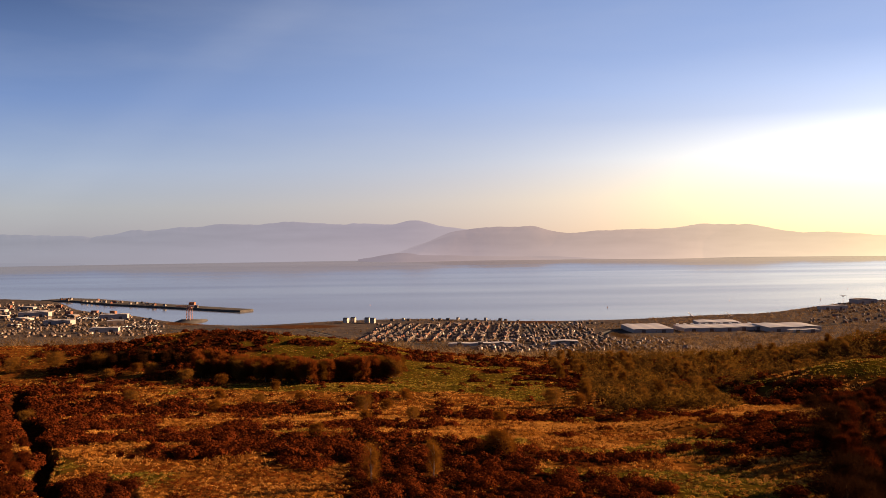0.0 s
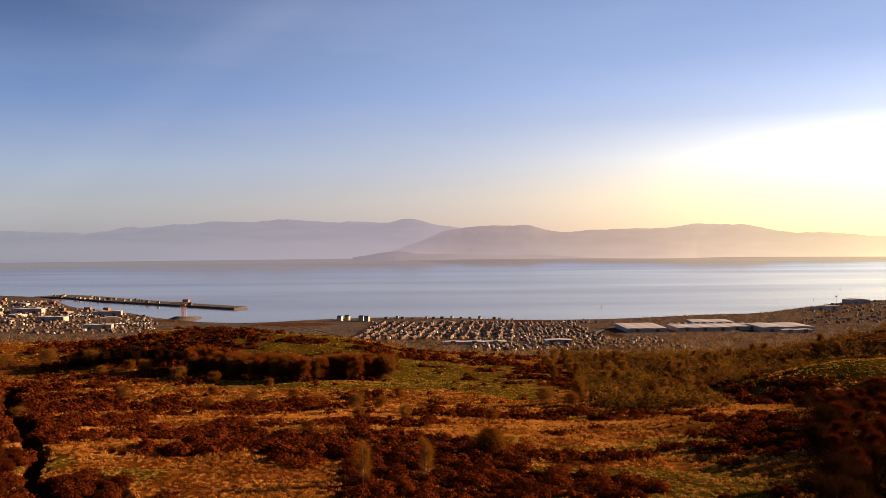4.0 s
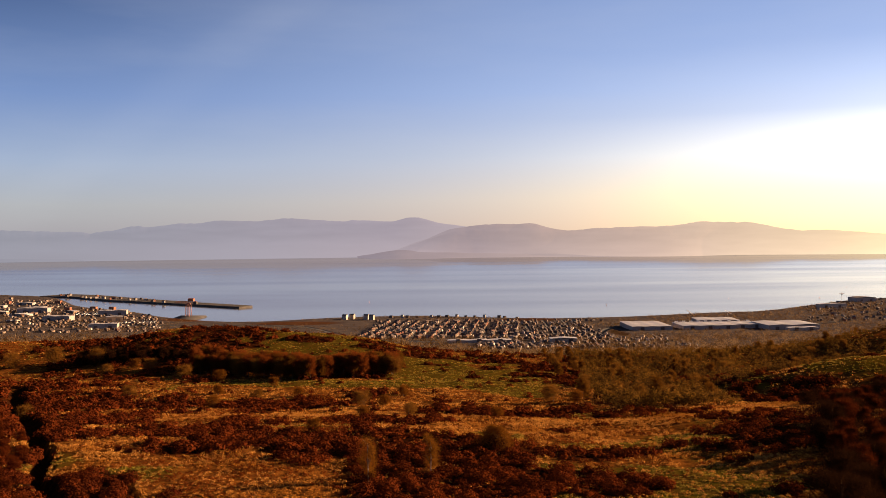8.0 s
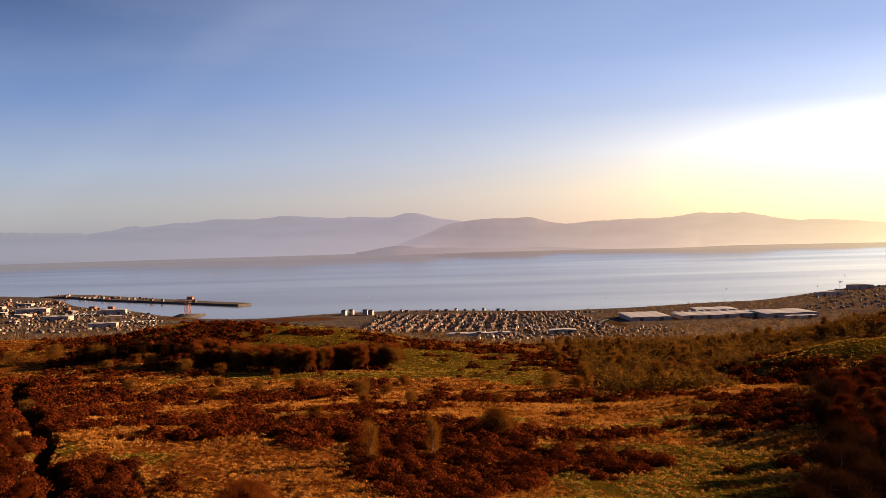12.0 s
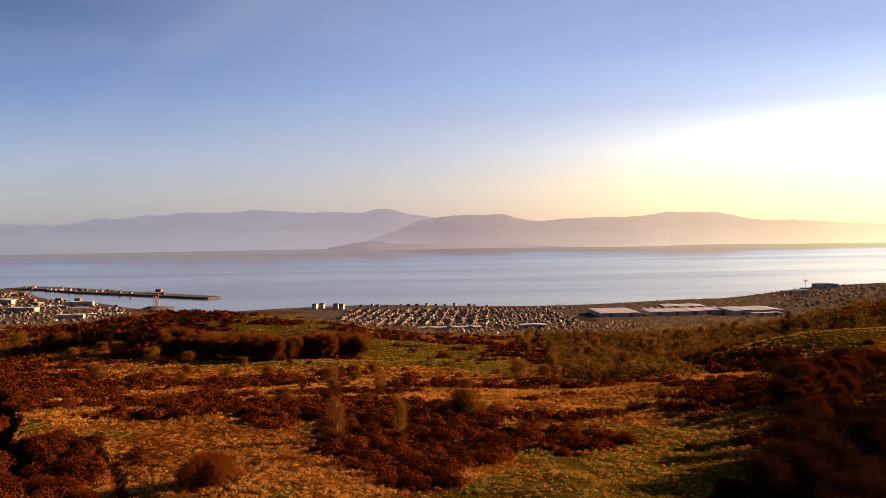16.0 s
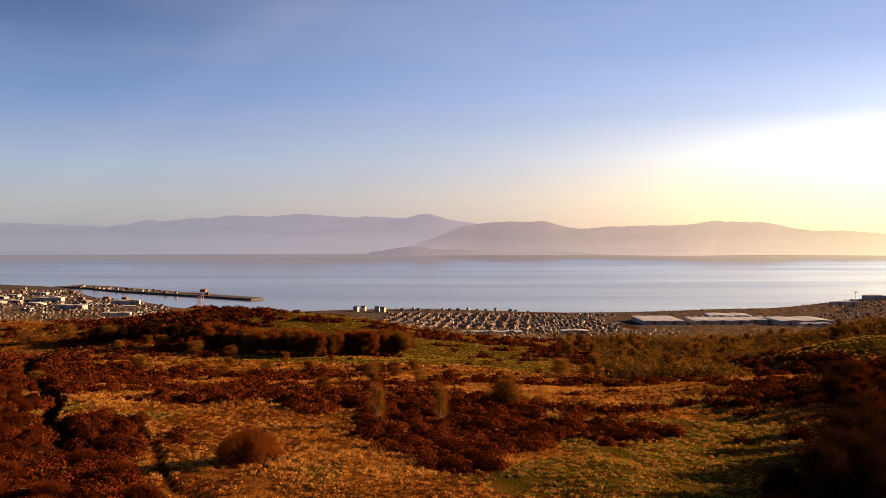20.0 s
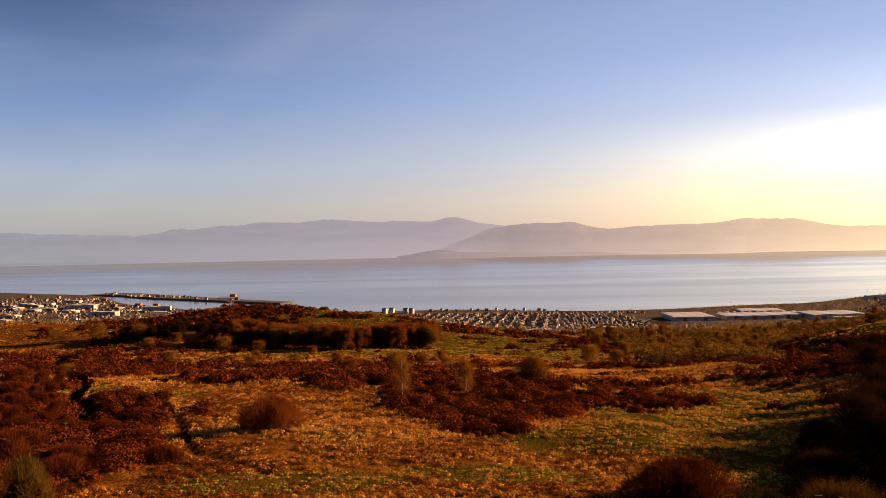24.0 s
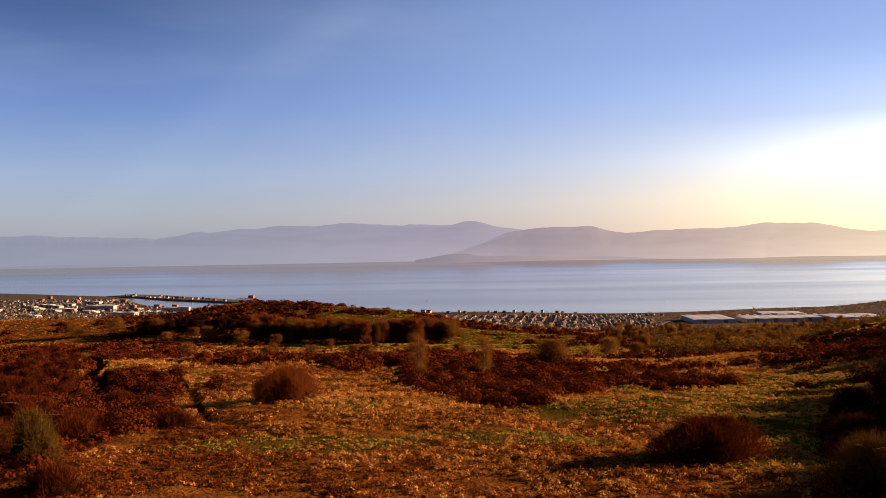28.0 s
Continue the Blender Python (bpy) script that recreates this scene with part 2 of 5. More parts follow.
def cover(x, y):
    """How much heath and green turf grows at a place (0..1 each); the rest is golden grass."""
    x, y = np.asarray(x, float), np.asarray(y, float)
    wx, wy = x + 4 * fbm(x, y, 14, 21), y + 5 * fbm(x, y, 15, 22)
    far = step(80, 240, y)
    n = (1.0 - 0.2 * far) * fbm(x, y * 0.7, 8, 31) + far * 0.8 * fbm(x, y * 0.5, 22, 33)
    h = sum(blob(wx, wy, *b) for b in HEATH) - 0.9 * sum(blob(wx, wy, *b) for b in OPEN) + 0.18 * far
    heath = step(0.3, 0.48, 0.8 * h + 0.95 * n)
    heath = np.maximum(heath, step(0.3, 0.6, foot_path(x, y) + ditch(x, y)))
    g = sum(blob(wx, wy, *b) for b in TURF)
    green = step(0.35, 0.7, 0.9 * g + 0.8 * fbm(x, y * 0.6, 13, 41)) * (1 - 0.8 * heath)
    return heath, green


def mesh_object(name, verts, faces, material=None, parent=None, smooth=False):
    me = bpy.data.meshes.new(name)
    verts = np.asarray(verts, dtype=np.float32).reshape(-1, 3)
    faces = np.asarray(faces, dtype=np.int32)
    n = faces.shape[1]
    me.vertices.add(len(verts))
    me.vertices.foreach_set("co", verts.ravel())
    me.loops.add(faces.size)
    me.loops.foreach_set("vertex_index", faces.ravel())
    me.polygons.add(len(faces))
    me.polygons.foreach_set("loop_start", np.arange(0, faces.size, n, dtype=np.int32))
    me.polygons.foreach_set("loop_total", np.full(len(faces), n, dtype=np.int32))
    me.update(calc_edges=True)
    if smooth:
        me.polygons.foreach_set("use_smooth", np.ones(len(faces), dtype=bool))
    if material:
        me.materials.append(material)
    ob = new(name, me)
    if parent:
        ob.parent = parent
    return ob


def part(name, bm, material, parent, label=""):
    me = bpy.data.meshes.new(name)
    bm.to_mesh(me)
    bm.free()
    me.materials.append(material)
    ob = new(name, me)
    ob.parent = parent
    return tagged(ob, label)


def box(bm, x0, y0, z0, x1, y1, z1):
    v = [bm.verts.new(p) for p in ((x0, y0, z0), (x1, y0, z0), (x1, y1, z0), (x0, y1, z0), (x0, y0, z1), (x1, y0, z1), (x1, y1, z1), (x0, y1, z1))]
    for f in ((3, 2, 1, 0), (4, 5, 6, 7), (0, 1, 5, 4), (1, 2, 6, 5), (2, 3, 7, 6), (3, 0, 4, 7)):
        bm.faces.new([v[k] for k in f])
    return bm


def boxes(*dims):
    bm = bmesh.new()
    for d in dims:
        box(bm, *d)
    return bm


def tube(bm, points, radii, sides=6):
    """A tapered tube through points."""
    rings = []
    for k, (p, r) in enumerate(zip(points, radii)):
        p = Vector(p)
        a, b = Vector(points[max(k - 1, 0)]), Vector(points[min(k + 1, len(points) - 1)])
        q = (b - a).to_track_quat("Z", "Y")
        rings.append([bm.verts.new(p + q @ Vector((r * math.cos(2 * math.pi * s / sides), r * math.sin(2 * math.pi * s / sides), 0))) for s in range(sides)])
    for lo, hi in zip(rings, rings[1:]):
        for s in range(sides):
            bm.faces.new((lo[s], lo[(s + 1) % sides], hi[(s + 1) % sides], hi[s]))
    bm.faces.new(rings[0][::-1])
    bm.faces.new(rings[-1])
    return bm


# ---------- materials ----------
def material(name, colour, rough=0.8, vary=0.25, scale=1.0, second=None, bump=0.2, metal=0.0, per_piece=0.0, island=0.0, spec=0.2, trans=0.0):
    """A surface with grain and larger blotches; colours are base colours."""
    m = bpy.data.materials.new(name)
    m.use_nodes = True
    nt = m.node_tree
    b = nt.nodes["Principled BSDF"]
    b.inputs["Roughness"].default_value = rough
    b.inputs["Metallic"].default_value = metal
    b.inputs["Specular IOR Level"].default_value = 0.0 if (trans or rough > 0.83) else spec
    tc = nt.nodes.new("ShaderNodeTexCoord")
    big, fine = nt.nodes.new("ShaderNodeTexNoise"), nt.nodes.new("ShaderNodeTexNoise")
    big.inputs["Scale"].default_value, fine.inputs["Scale"].default_value = 0.35 / scale, 6.0 / scale
    big.inputs["Detail"].default_value, fine.inputs["Detail"].default_value = 4, 3
    for n in (big, fine):
        nt.links.new(tc.outputs["Object"], n.inputs["Vector"])
    mix = nt.nodes.new("ShaderNodeMix")
    mix.data_type = "RGBA"
    second = second or tuple(c * (1 - vary) for c in colour)
    mix.inputs[6].default_value, mix.inputs[7].default_value = (*colour, 1), (*second, 1)
    ramp = nt.nodes.new("ShaderNodeMapRange")
    ramp.inputs[1].default_value, ramp.inputs[2].default_value = 0.35, 0.65
    nt.links.new(big.outputs["Fac"], ramp.inputs[0])
    nt.links.new(ramp.outputs[0], mix.inputs[0])
    hsv = nt.nodes.new("ShaderNodeHueSaturation")
    val = nt.nodes.new("ShaderNodeMath")
    val.operation = "MULTIPLY_ADD"
    val.inputs[1].default_value, val.inputs[2].default_value = 2 * vary, 1 - vary
    nt.links.new(fine.outputs["Fac"], val.inputs[0])
    last = val
    for amount, source in ((per_piece, "object"), (island, "island")):
        if amount:
            rnd = nt.nodes.new("ShaderNodeObjectInfo" if source == "object" else "ShaderNodeNewGeometry")
            add = nt.nodes.new("ShaderNodeMath")
            add.operation = "MULTIPLY_ADD"
            add.inputs[1].default_value = amount
            sub = nt.nodes.new("ShaderNodeMath")
            sub.operation = "SUBTRACT"
            sub.inputs[1].default_value = amount / 2
            nt.links.new(rnd.outputs["Random" if source == "object" else "Random Per Island"], add.inputs[0])
            nt.links.new(last.outputs[0], add.inputs[2])
            nt.links.new(add.outputs[0], sub.inputs[0])
            last = sub
    nt.links.new(last.outputs[0], hsv.inputs["Value"])
    nt.links.new(mix.outputs[2], hsv.inputs["Color"])
    nt.links.new(hsv.outputs[0], b.inputs["Base Color"])
    if bump:
        bp = nt.nodes.new("ShaderNodeBump")
        bp.inputs["Strength"].default_value, bp.inputs["Distance"].default_value = bump, 0.08 * scale
        nt.links.new(fine.outputs["Fac"], bp.inputs["Height"])
        nt.links.new(bp.outputs[0], b.inputs["Normal"])
    if trans:
        t = nt.nodes.new("ShaderNodeBsdfTranslucent")
        nt.links.new(hsv.outputs[0], t.inputs["Color"])
        ms = nt.nodes.new("ShaderNodeMixShader")
        ms.inputs[0].default_value = trans
        nt.links.new(b.outputs[0], ms.inputs[1])
        nt.links.new(t.outputs[0], ms.inputs[2])
        nt.links.new(ms.outputs[0], nt.nodes["Material Output"].inputs["Surface"])
    return m


M_GOLD = material("golden_grass", (0.43, 0.2, 0.045), 0.9, 0.5, 3, second=(0.26, 0.098, 0.015), island=0.55, trans=0.3, bump=0)
M_RUST = material("rusty_bracken", (0.15, 0.038, 0.0075), 0.9, 0.5, 3, second=(0.075, 0.0165, 0.004), island=0.5, trans=0.25, bump=0)
M_TURF = material("green_tussock", (0.17, 0.13, 0.018), 0.9, 0.5, 3, second=(0.27, 0.165, 0.03), island=0.4, trans=0.25, bump=0)
M_GORSE = material("dark_gorse", (0.044, 0.0088, 0.003), 0.85, 0.45, 3, second=(0.09, 0.018, 0.0045), island=0.5, trans=0.15, bump=0)
M_TWIG = material("brown_twigs", (0.11, 0.045, 0.007), 0.85, 0.3, 2, second=(0.07, 0.026, 0.004), island=0.5, per_piece=0.3, trans=0.42, bump=0)
M_BARK = material("bark", (0.12, 0.075, 0.05), 0.9, 0.35, 0.6)
M_BIRCH = material("pale_birch_bark", (0.26, 0.19, 0.14), 0.8, 0.35, 0.4)
M_RENDER = material("white_render", (0.36, 0.31, 0.28), 0.85, 0.12, 4, per_piece=0.35)
M_CREAM = material("cream_render", (0.22, 0.155, 0.12), 0.85, 0.15, 4, per_piece=0.35)
M_GREY = material("grey_harling", (0.12, 0.088, 0.076), 0.9, 0.15, 4, per_piece=0.4)
M_BRICK = material("red_sandstone", (0.26, 0.11, 0.075), 0.9, 0.2, 3, per_piece=0.3)
M_SLATE = material("slate_roof", (0.085, 0.062, 0.058), 0.75, 0.25, 3, per_piece=0.5)
M_TILE = material("brown_tile_roof", (0.13, 0.065, 0.045), 0.75, 0.25, 3, per_piece=0.5)
M_METAL = material("pale_metal_roof", (0.36, 0.32, 0.3), 0.5, 0.25, 8, spec=0.4)
M_PALE = material("white_sheet_roof", (0.62, 0.57, 0.53), 0.6, 0.15, 8)
M_CLAD = material("shed_cladding", (0.3, 0.25, 0.24), 0.7, 0.15, 8)
M_GLASS = material("dark_window_glass", (0.03, 0.035, 0.045), 0.1, 0.1, 2, bump=0, spec=0.6)
M_WHITE = material("white_trim", (0.8, 0.8, 0.78), 0.5, 0.06, 2)
M_STONE = material("quay_stone", (0.09, 0.08, 0.078), 0.9, 0.3, 6)
M_TARMAC = material("tarmac", (0.06, 0.058, 0.06), 0.9, 0.2, 4)
M_STEEL = material("crane_steel", (0.3, 0.13, 0.1), 0.6, 0.25, 3)


def ground_material():
    m = bpy.data.materials.new("hill_ground")
    m.use_nodes = True
    nt = m.node_tree
    b = nt.nodes["Principled BSDF"]
    b.inputs["Roughness"].default_value, b.inputs["Specular IOR Level"].default_value = 1.0, 0.0
    tc = nt.nodes.new("ShaderNodeTexCoord")
    at = nt.nodes.new("ShaderNodeAttribute")
    at.attribute_name = "cover"
    sep = nt.nodes.new("ShaderNodeSeparateColor")
    nt.links.new(at.outputs["Color"], sep.inputs[0])

    def noise_node(scale, detail=4):
        n = nt.nodes.new("ShaderNodeTexNoise")
        n.inputs["Scale"].default_value, n.inputs["Detail"].default_value = scale, detail
        nt.links.new(tc.outputs["Object"], n.inputs["Vector"])
        return n

    def mixed(fac, a, bb):
        n = nt.nodes.new("ShaderNodeMix")
        n.data_type = "RGBA"
        for slot, v in ((0, fac), (6, a), (7, bb)):
            if isinstance(v, tuple):
                n.inputs[slot].default_value = (*v, 1)
            else:
                nt.links.new(v, n.inputs[slot])
        return n.outputs[2]

    def sharp(n, lo, hi):
        r = nt.nodes.new("ShaderNodeMapRange")
        r.inputs[1].default_value, r.inputs[2].default_value = lo, hi
        nt.links.new(n.outputs["Fac"], r.inputs[0])
        return r.outputs[0]

    mid, fine, wide = noise_node(0.55, 5), noise_node(3.5, 4), noise_node(0.06, 4)
    gold = mixed(sharp(mid, 0.38, 0.62), (0.13, 0.045, 0.008), (0.055, 0.018, 0.004))
    turf = mixed(sharp(mid, 0.38, 0.62), (0.038, 0.028, 0.003), (0.06, 0.03, 0.005))
    heath = mixed(sharp(mid, 0.38, 0.62), (0.012, 0.004, 0.002), (0.03, 0.008, 0.002))
    town = mixed(sharp(wide, 0.42, 0.58), (0.05, 0.041, 0.041), (0.07, 0.054, 0.048))
    c = mixed(sep.outputs[1], gold, turf)
    c = mixed(sep.outputs[0], c, heath)
    c = mixed(sep.outputs[2], c, town)
    hsv = nt.nodes.new("ShaderNodeHueSaturation")
    v = nt.nodes.new("ShaderNodeMath")
    v.operation = "MULTIPLY_ADD"
    v.inputs[1].default_value, v.inputs[2].default_value = 0.9, 0.55
    nt.links.new(fine.outputs["Fac"], v.inputs[0])
    nt.links.new(v.outputs[0], hsv.inputs["Value"])
    nt.links.new(c, hsv.inputs["Color"])
    nt.links.new(hsv.outputs[0], b.inputs["Base Color"])
    bp = nt.nodes.new("ShaderNodeBump")
    bp.inputs["Strength"].default_value, bp.inputs["Distance"].default_value = 0.7, 0.35
    nt.links.new(fine.outputs["Fac"], bp.inputs["Height"])
    nt.links.new(bp.outputs[0], b.inputs["Normal"])
    return m


def water_material():
    m = bpy.data.materials.new("firth_water")
    m.use_nodes = True
    nt = m.node_tree
    b = nt.nodes["Principled BSDF"]
    b.inputs["Base Color"].default_value = (0.115, 0.117, 0.138, 1)
    b.inputs["IOR"].default_value = 1.25
    tc = nt.nodes.new("ShaderNodeTexCoord")
    mp = nt.nodes.new("ShaderNodeMapping")
    mp.inputs["Scale"].default_value = (0.0008, 0.0042, 1)
    streak = nt.nodes.new("ShaderNodeTexNoise")
    streak.inputs["Scale"].default_value, streak.inputs["Detail"].default_value = 1.0, 2.5
    nt.links.new(tc.outputs["Object"], mp.inputs["Vector"])
    nt.links.new(mp.outputs[0], streak.inputs["Vector"])
    offing = nt.nodes.new("ShaderNodeSeparateXYZ")
    nt.links.new(tc.outputs["Object"], offing.inputs[0])
    calm = nt.nodes.new("ShaderNodeMapRange")
    calm.inputs[1].default_value, calm.inputs[2].default_value, calm.inputs[3].default_value, calm.inputs[4].default_value = 1100, 3600, 0.13, 0.09
    nt.links.new(offing.outputs["Y"], calm.inputs[0])
    r = nt.nodes.new("ShaderNodeMapRange")
    r.inputs[1].default_value, r.inputs[2].default_value, r.inputs[3].default_value, r.inputs[4].default_value = 0.35, 0.65, 0.75, 1.3
    nt.links.new(streak.outputs["Fac"], r.inputs[0])
    ruffled = nt.nodes.new("ShaderNodeMath")
    ruffled.operation = "MULTIPLY"
    nt.links.new(calm.outputs[0], ruffled.inputs[0])
    nt.links.new(r.outputs[0], ruffled.inputs[1])
    nt.links.new(ruffled.outputs[0], b.inputs["Roughness"])
    # of the small waves one sees at a low angle the sides that lean towards the land
    lean, swell, both = nt.nodes.new("ShaderNodeMapRange"), nt.nodes.new("ShaderNodeMapRange"), nt.nodes.new("ShaderNodeMath")
    lean.inputs[1].default_value, lean.inputs[2].default_value, lean.inputs[3].default_value, lean.inputs[4].default_value = 0.35, 0.65, 0.004, -0.006
    swell.inputs[1].default_value, swell.inputs[2].default_value, swell.inputs[3].default_value, swell.inputs[4].default_value = 1000, 4400, -0.002, -0.062
    nt.links.new(streak.outputs["Fac"], lean.inputs[0])
    nt.links.new(offing.outputs["Y"], swell.inputs[0])
    nt.links.new(lean.outputs[0], both.inputs[0])
    nt.links.new(swell.outputs[0], both.inputs[1])
    wave = nt.nodes.new("ShaderNodeCombineXYZ")
    wave.inputs[2].default_value = 1.0
    nt.links.new(both.outputs[0], wave.inputs[1])
    nt.links.new(wave.outputs[0], b.inputs["Normal"])
    return m


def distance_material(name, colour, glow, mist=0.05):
    """Far land kilometres away, a backdrop: its thick haze is painted on as emission of the land itself."""
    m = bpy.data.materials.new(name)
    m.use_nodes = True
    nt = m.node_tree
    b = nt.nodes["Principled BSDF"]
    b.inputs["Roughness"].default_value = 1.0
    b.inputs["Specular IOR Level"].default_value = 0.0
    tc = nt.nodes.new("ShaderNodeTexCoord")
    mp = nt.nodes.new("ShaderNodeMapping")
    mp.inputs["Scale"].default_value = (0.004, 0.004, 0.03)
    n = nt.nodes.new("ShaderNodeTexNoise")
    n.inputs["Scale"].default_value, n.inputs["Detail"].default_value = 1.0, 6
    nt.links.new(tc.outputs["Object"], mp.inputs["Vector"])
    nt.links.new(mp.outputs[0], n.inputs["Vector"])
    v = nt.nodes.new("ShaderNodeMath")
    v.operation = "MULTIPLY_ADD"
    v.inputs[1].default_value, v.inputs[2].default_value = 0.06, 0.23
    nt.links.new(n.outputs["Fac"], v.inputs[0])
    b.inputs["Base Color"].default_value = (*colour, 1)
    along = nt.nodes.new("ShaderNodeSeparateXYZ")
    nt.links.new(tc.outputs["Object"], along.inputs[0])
    # stronger emission near the waterline paints mist at the foot
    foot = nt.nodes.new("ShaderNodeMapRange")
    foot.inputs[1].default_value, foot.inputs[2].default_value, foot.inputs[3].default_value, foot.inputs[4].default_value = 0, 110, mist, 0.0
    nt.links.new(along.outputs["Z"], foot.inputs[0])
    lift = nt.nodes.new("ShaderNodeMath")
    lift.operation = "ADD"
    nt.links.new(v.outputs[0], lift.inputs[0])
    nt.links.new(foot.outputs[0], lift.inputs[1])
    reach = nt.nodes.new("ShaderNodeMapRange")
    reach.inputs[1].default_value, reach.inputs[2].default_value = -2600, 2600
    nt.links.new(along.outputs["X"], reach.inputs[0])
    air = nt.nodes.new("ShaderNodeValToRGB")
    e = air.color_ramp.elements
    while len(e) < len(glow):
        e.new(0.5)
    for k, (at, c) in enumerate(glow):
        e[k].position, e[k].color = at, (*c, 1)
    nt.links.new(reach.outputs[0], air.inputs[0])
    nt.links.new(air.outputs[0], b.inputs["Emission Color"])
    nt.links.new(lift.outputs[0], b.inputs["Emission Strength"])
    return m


M_GROUND, M_WATER = ground_material(), water_material()
# emission ramps paint the haze, cool on the left, warmer towards the sun
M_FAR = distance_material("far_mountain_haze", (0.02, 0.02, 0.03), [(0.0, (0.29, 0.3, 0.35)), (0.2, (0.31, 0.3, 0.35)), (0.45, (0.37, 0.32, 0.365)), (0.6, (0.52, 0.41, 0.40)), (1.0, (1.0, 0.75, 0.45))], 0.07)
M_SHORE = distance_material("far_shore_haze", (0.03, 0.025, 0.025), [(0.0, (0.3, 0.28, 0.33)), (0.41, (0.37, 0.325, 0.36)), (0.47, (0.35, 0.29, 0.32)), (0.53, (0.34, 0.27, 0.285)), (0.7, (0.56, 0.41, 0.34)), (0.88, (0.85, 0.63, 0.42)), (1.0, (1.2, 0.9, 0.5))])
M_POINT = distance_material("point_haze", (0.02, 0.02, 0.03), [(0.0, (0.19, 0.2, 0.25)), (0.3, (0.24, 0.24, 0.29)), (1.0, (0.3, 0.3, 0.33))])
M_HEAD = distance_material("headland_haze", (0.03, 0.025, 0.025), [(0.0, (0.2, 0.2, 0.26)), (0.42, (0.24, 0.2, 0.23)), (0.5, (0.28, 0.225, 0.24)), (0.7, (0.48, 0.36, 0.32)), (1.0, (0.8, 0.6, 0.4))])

# ---------- the land, the water, the far side ----------


def build_ground():
    ys = np.concatenate([np.linspace(-600, 20, 26), 20 + 430 * np.linspace(0, 1, 300)[1:] ** 1.35, np.linspace(450, 1250, 150)[1:], np.linspace(1250, 2150, 60)[1:]])
    core = np.linspace(-1, 1, 301)
    rows = []
    for y in ys:
        half = 40 + 0.62 * max(y, 0)
        side = half + (2600 - half) * np.linspace(0, 1, 12)[1:] ** 2
        rows.append(np.concatenate([-side[::-1], half * core, side]))
    X = np.array(rows)
    Y = np.repeat(ys[:, None], X.shape[1], 1)
    Z = ground_z(X, Y)
    R, C = X.shape
    idx = np.arange(R * C).reshape(R, C)
    faces = np.stack([idx[:-1, :-1], idx[:-1, 1:], idx[1:, 1:], idx[1:, :-1]], -1).reshape(-1, 4)
    ob = mesh_object("ground", np.stack([X, Y, Z], -1), faces, M_GROUND, smooth=True)
    heath, green = cover(X, Y)
    town = step(430, 560, Y + 25 * fbm(X, Y, 60, 51))
    for field in ((193, 955, 9, 45), (-190, 1125, 55, 28), (112, 1150, 42, 22), (-330, 1210, 60, 40)):
        town = town * (1 - 0.8 * step(0.3, 0.7, blob(X, Y, *field)))
    green = np.where(Y > 560, step(0.4, 0.6, blob(X, Y, 193, 955, 9, 45) + 0.6 * blob(X, Y, 300, 1165, 130, 20)), green)
    heath = np.where(Y > 560, np.clip(0.6 + 0.4 * fbm(X, Y, 50, 52), 0, 1), heath)
    att = ob.data.attributes.new("cover", "FLOAT_COLOR", "POINT")
    att.data.foreach_set("color", np.stack([heath, green, town, np.ones_like(town)], -1).astype(np.float32).ravel())
    return tagged(ob, "rough brown hillside of grass and heath sloping to the shore", "ground", kind="structure")


build_ground()
sea = mesh_object("water", [(-5000, 600, 0), (5000, 600, 0), (5000, 4990, 0), (-5000, 4990, 0)], [(0, 1, 2, 3)], M_WATER)
tagged(sea, "calm grey-blue firth with pale streaks reflecting the sky", "water", kind="structure")


def ridge(name, xs, tops, shores, back, material, label, seed, rough=6.0):
    """Far land as a body: shoreline, slope and crest over its length, bending round with the firth."""
    top, shore = smooth_line(xs, tops), smooth_line(xs, shores)
    X = np.linspace(xs[0], xs[-1], 520)
    rise = np.linspace(0, 1, 26)
    B = back - 0.17 * np.sqrt(X * X + 90000.0) * (back > 4700)
    S = np.minimum(shore(X), B - 60)
    Y = S[:, None] + (B - S)[:, None] * rise[None]
    XX = np.repeat(X[:, None], len(rise), 1)
    crest = 120 + (top(X) - 120) * B / 4900
    shape = np.sin(rise * math.pi / 2) ** 1.3
    Z = crest[:, None] * shape[None] + (fbm(XX, Y, 160, seed) + 0.5 * fbm(XX, Y, 45, seed + 5)) * rough * np.clip(rise * 3, 0, 1) * (0.35 + 0.65 * rise)
    Z[:, 0] = -2
    XX = XX * (Y / 4900)
    idx = np.arange(Z.size).reshape(Z.shape)
    faces = np.stack([idx[:-1, :-1], idx[1:, :-1], idx[1:, 1:], idx[:-1, 1:]], -1).reshape(-1, 4)
    ob = mesh_object(name, np.stack([XX, Y, Z], -1), faces, material, smooth=True)
    return tagged(ob, label, "hills", kind="structure")


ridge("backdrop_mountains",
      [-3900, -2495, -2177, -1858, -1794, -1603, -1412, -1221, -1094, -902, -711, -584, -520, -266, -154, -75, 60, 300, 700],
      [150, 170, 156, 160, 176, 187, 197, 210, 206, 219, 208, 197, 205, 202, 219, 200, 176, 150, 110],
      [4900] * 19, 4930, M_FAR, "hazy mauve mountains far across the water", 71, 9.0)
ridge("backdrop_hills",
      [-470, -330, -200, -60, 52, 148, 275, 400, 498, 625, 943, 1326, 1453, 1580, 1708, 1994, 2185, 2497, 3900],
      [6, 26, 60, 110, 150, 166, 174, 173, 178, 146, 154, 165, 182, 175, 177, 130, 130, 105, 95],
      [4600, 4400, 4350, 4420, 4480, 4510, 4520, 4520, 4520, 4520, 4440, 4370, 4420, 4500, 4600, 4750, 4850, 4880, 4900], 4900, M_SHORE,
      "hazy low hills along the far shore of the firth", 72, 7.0)
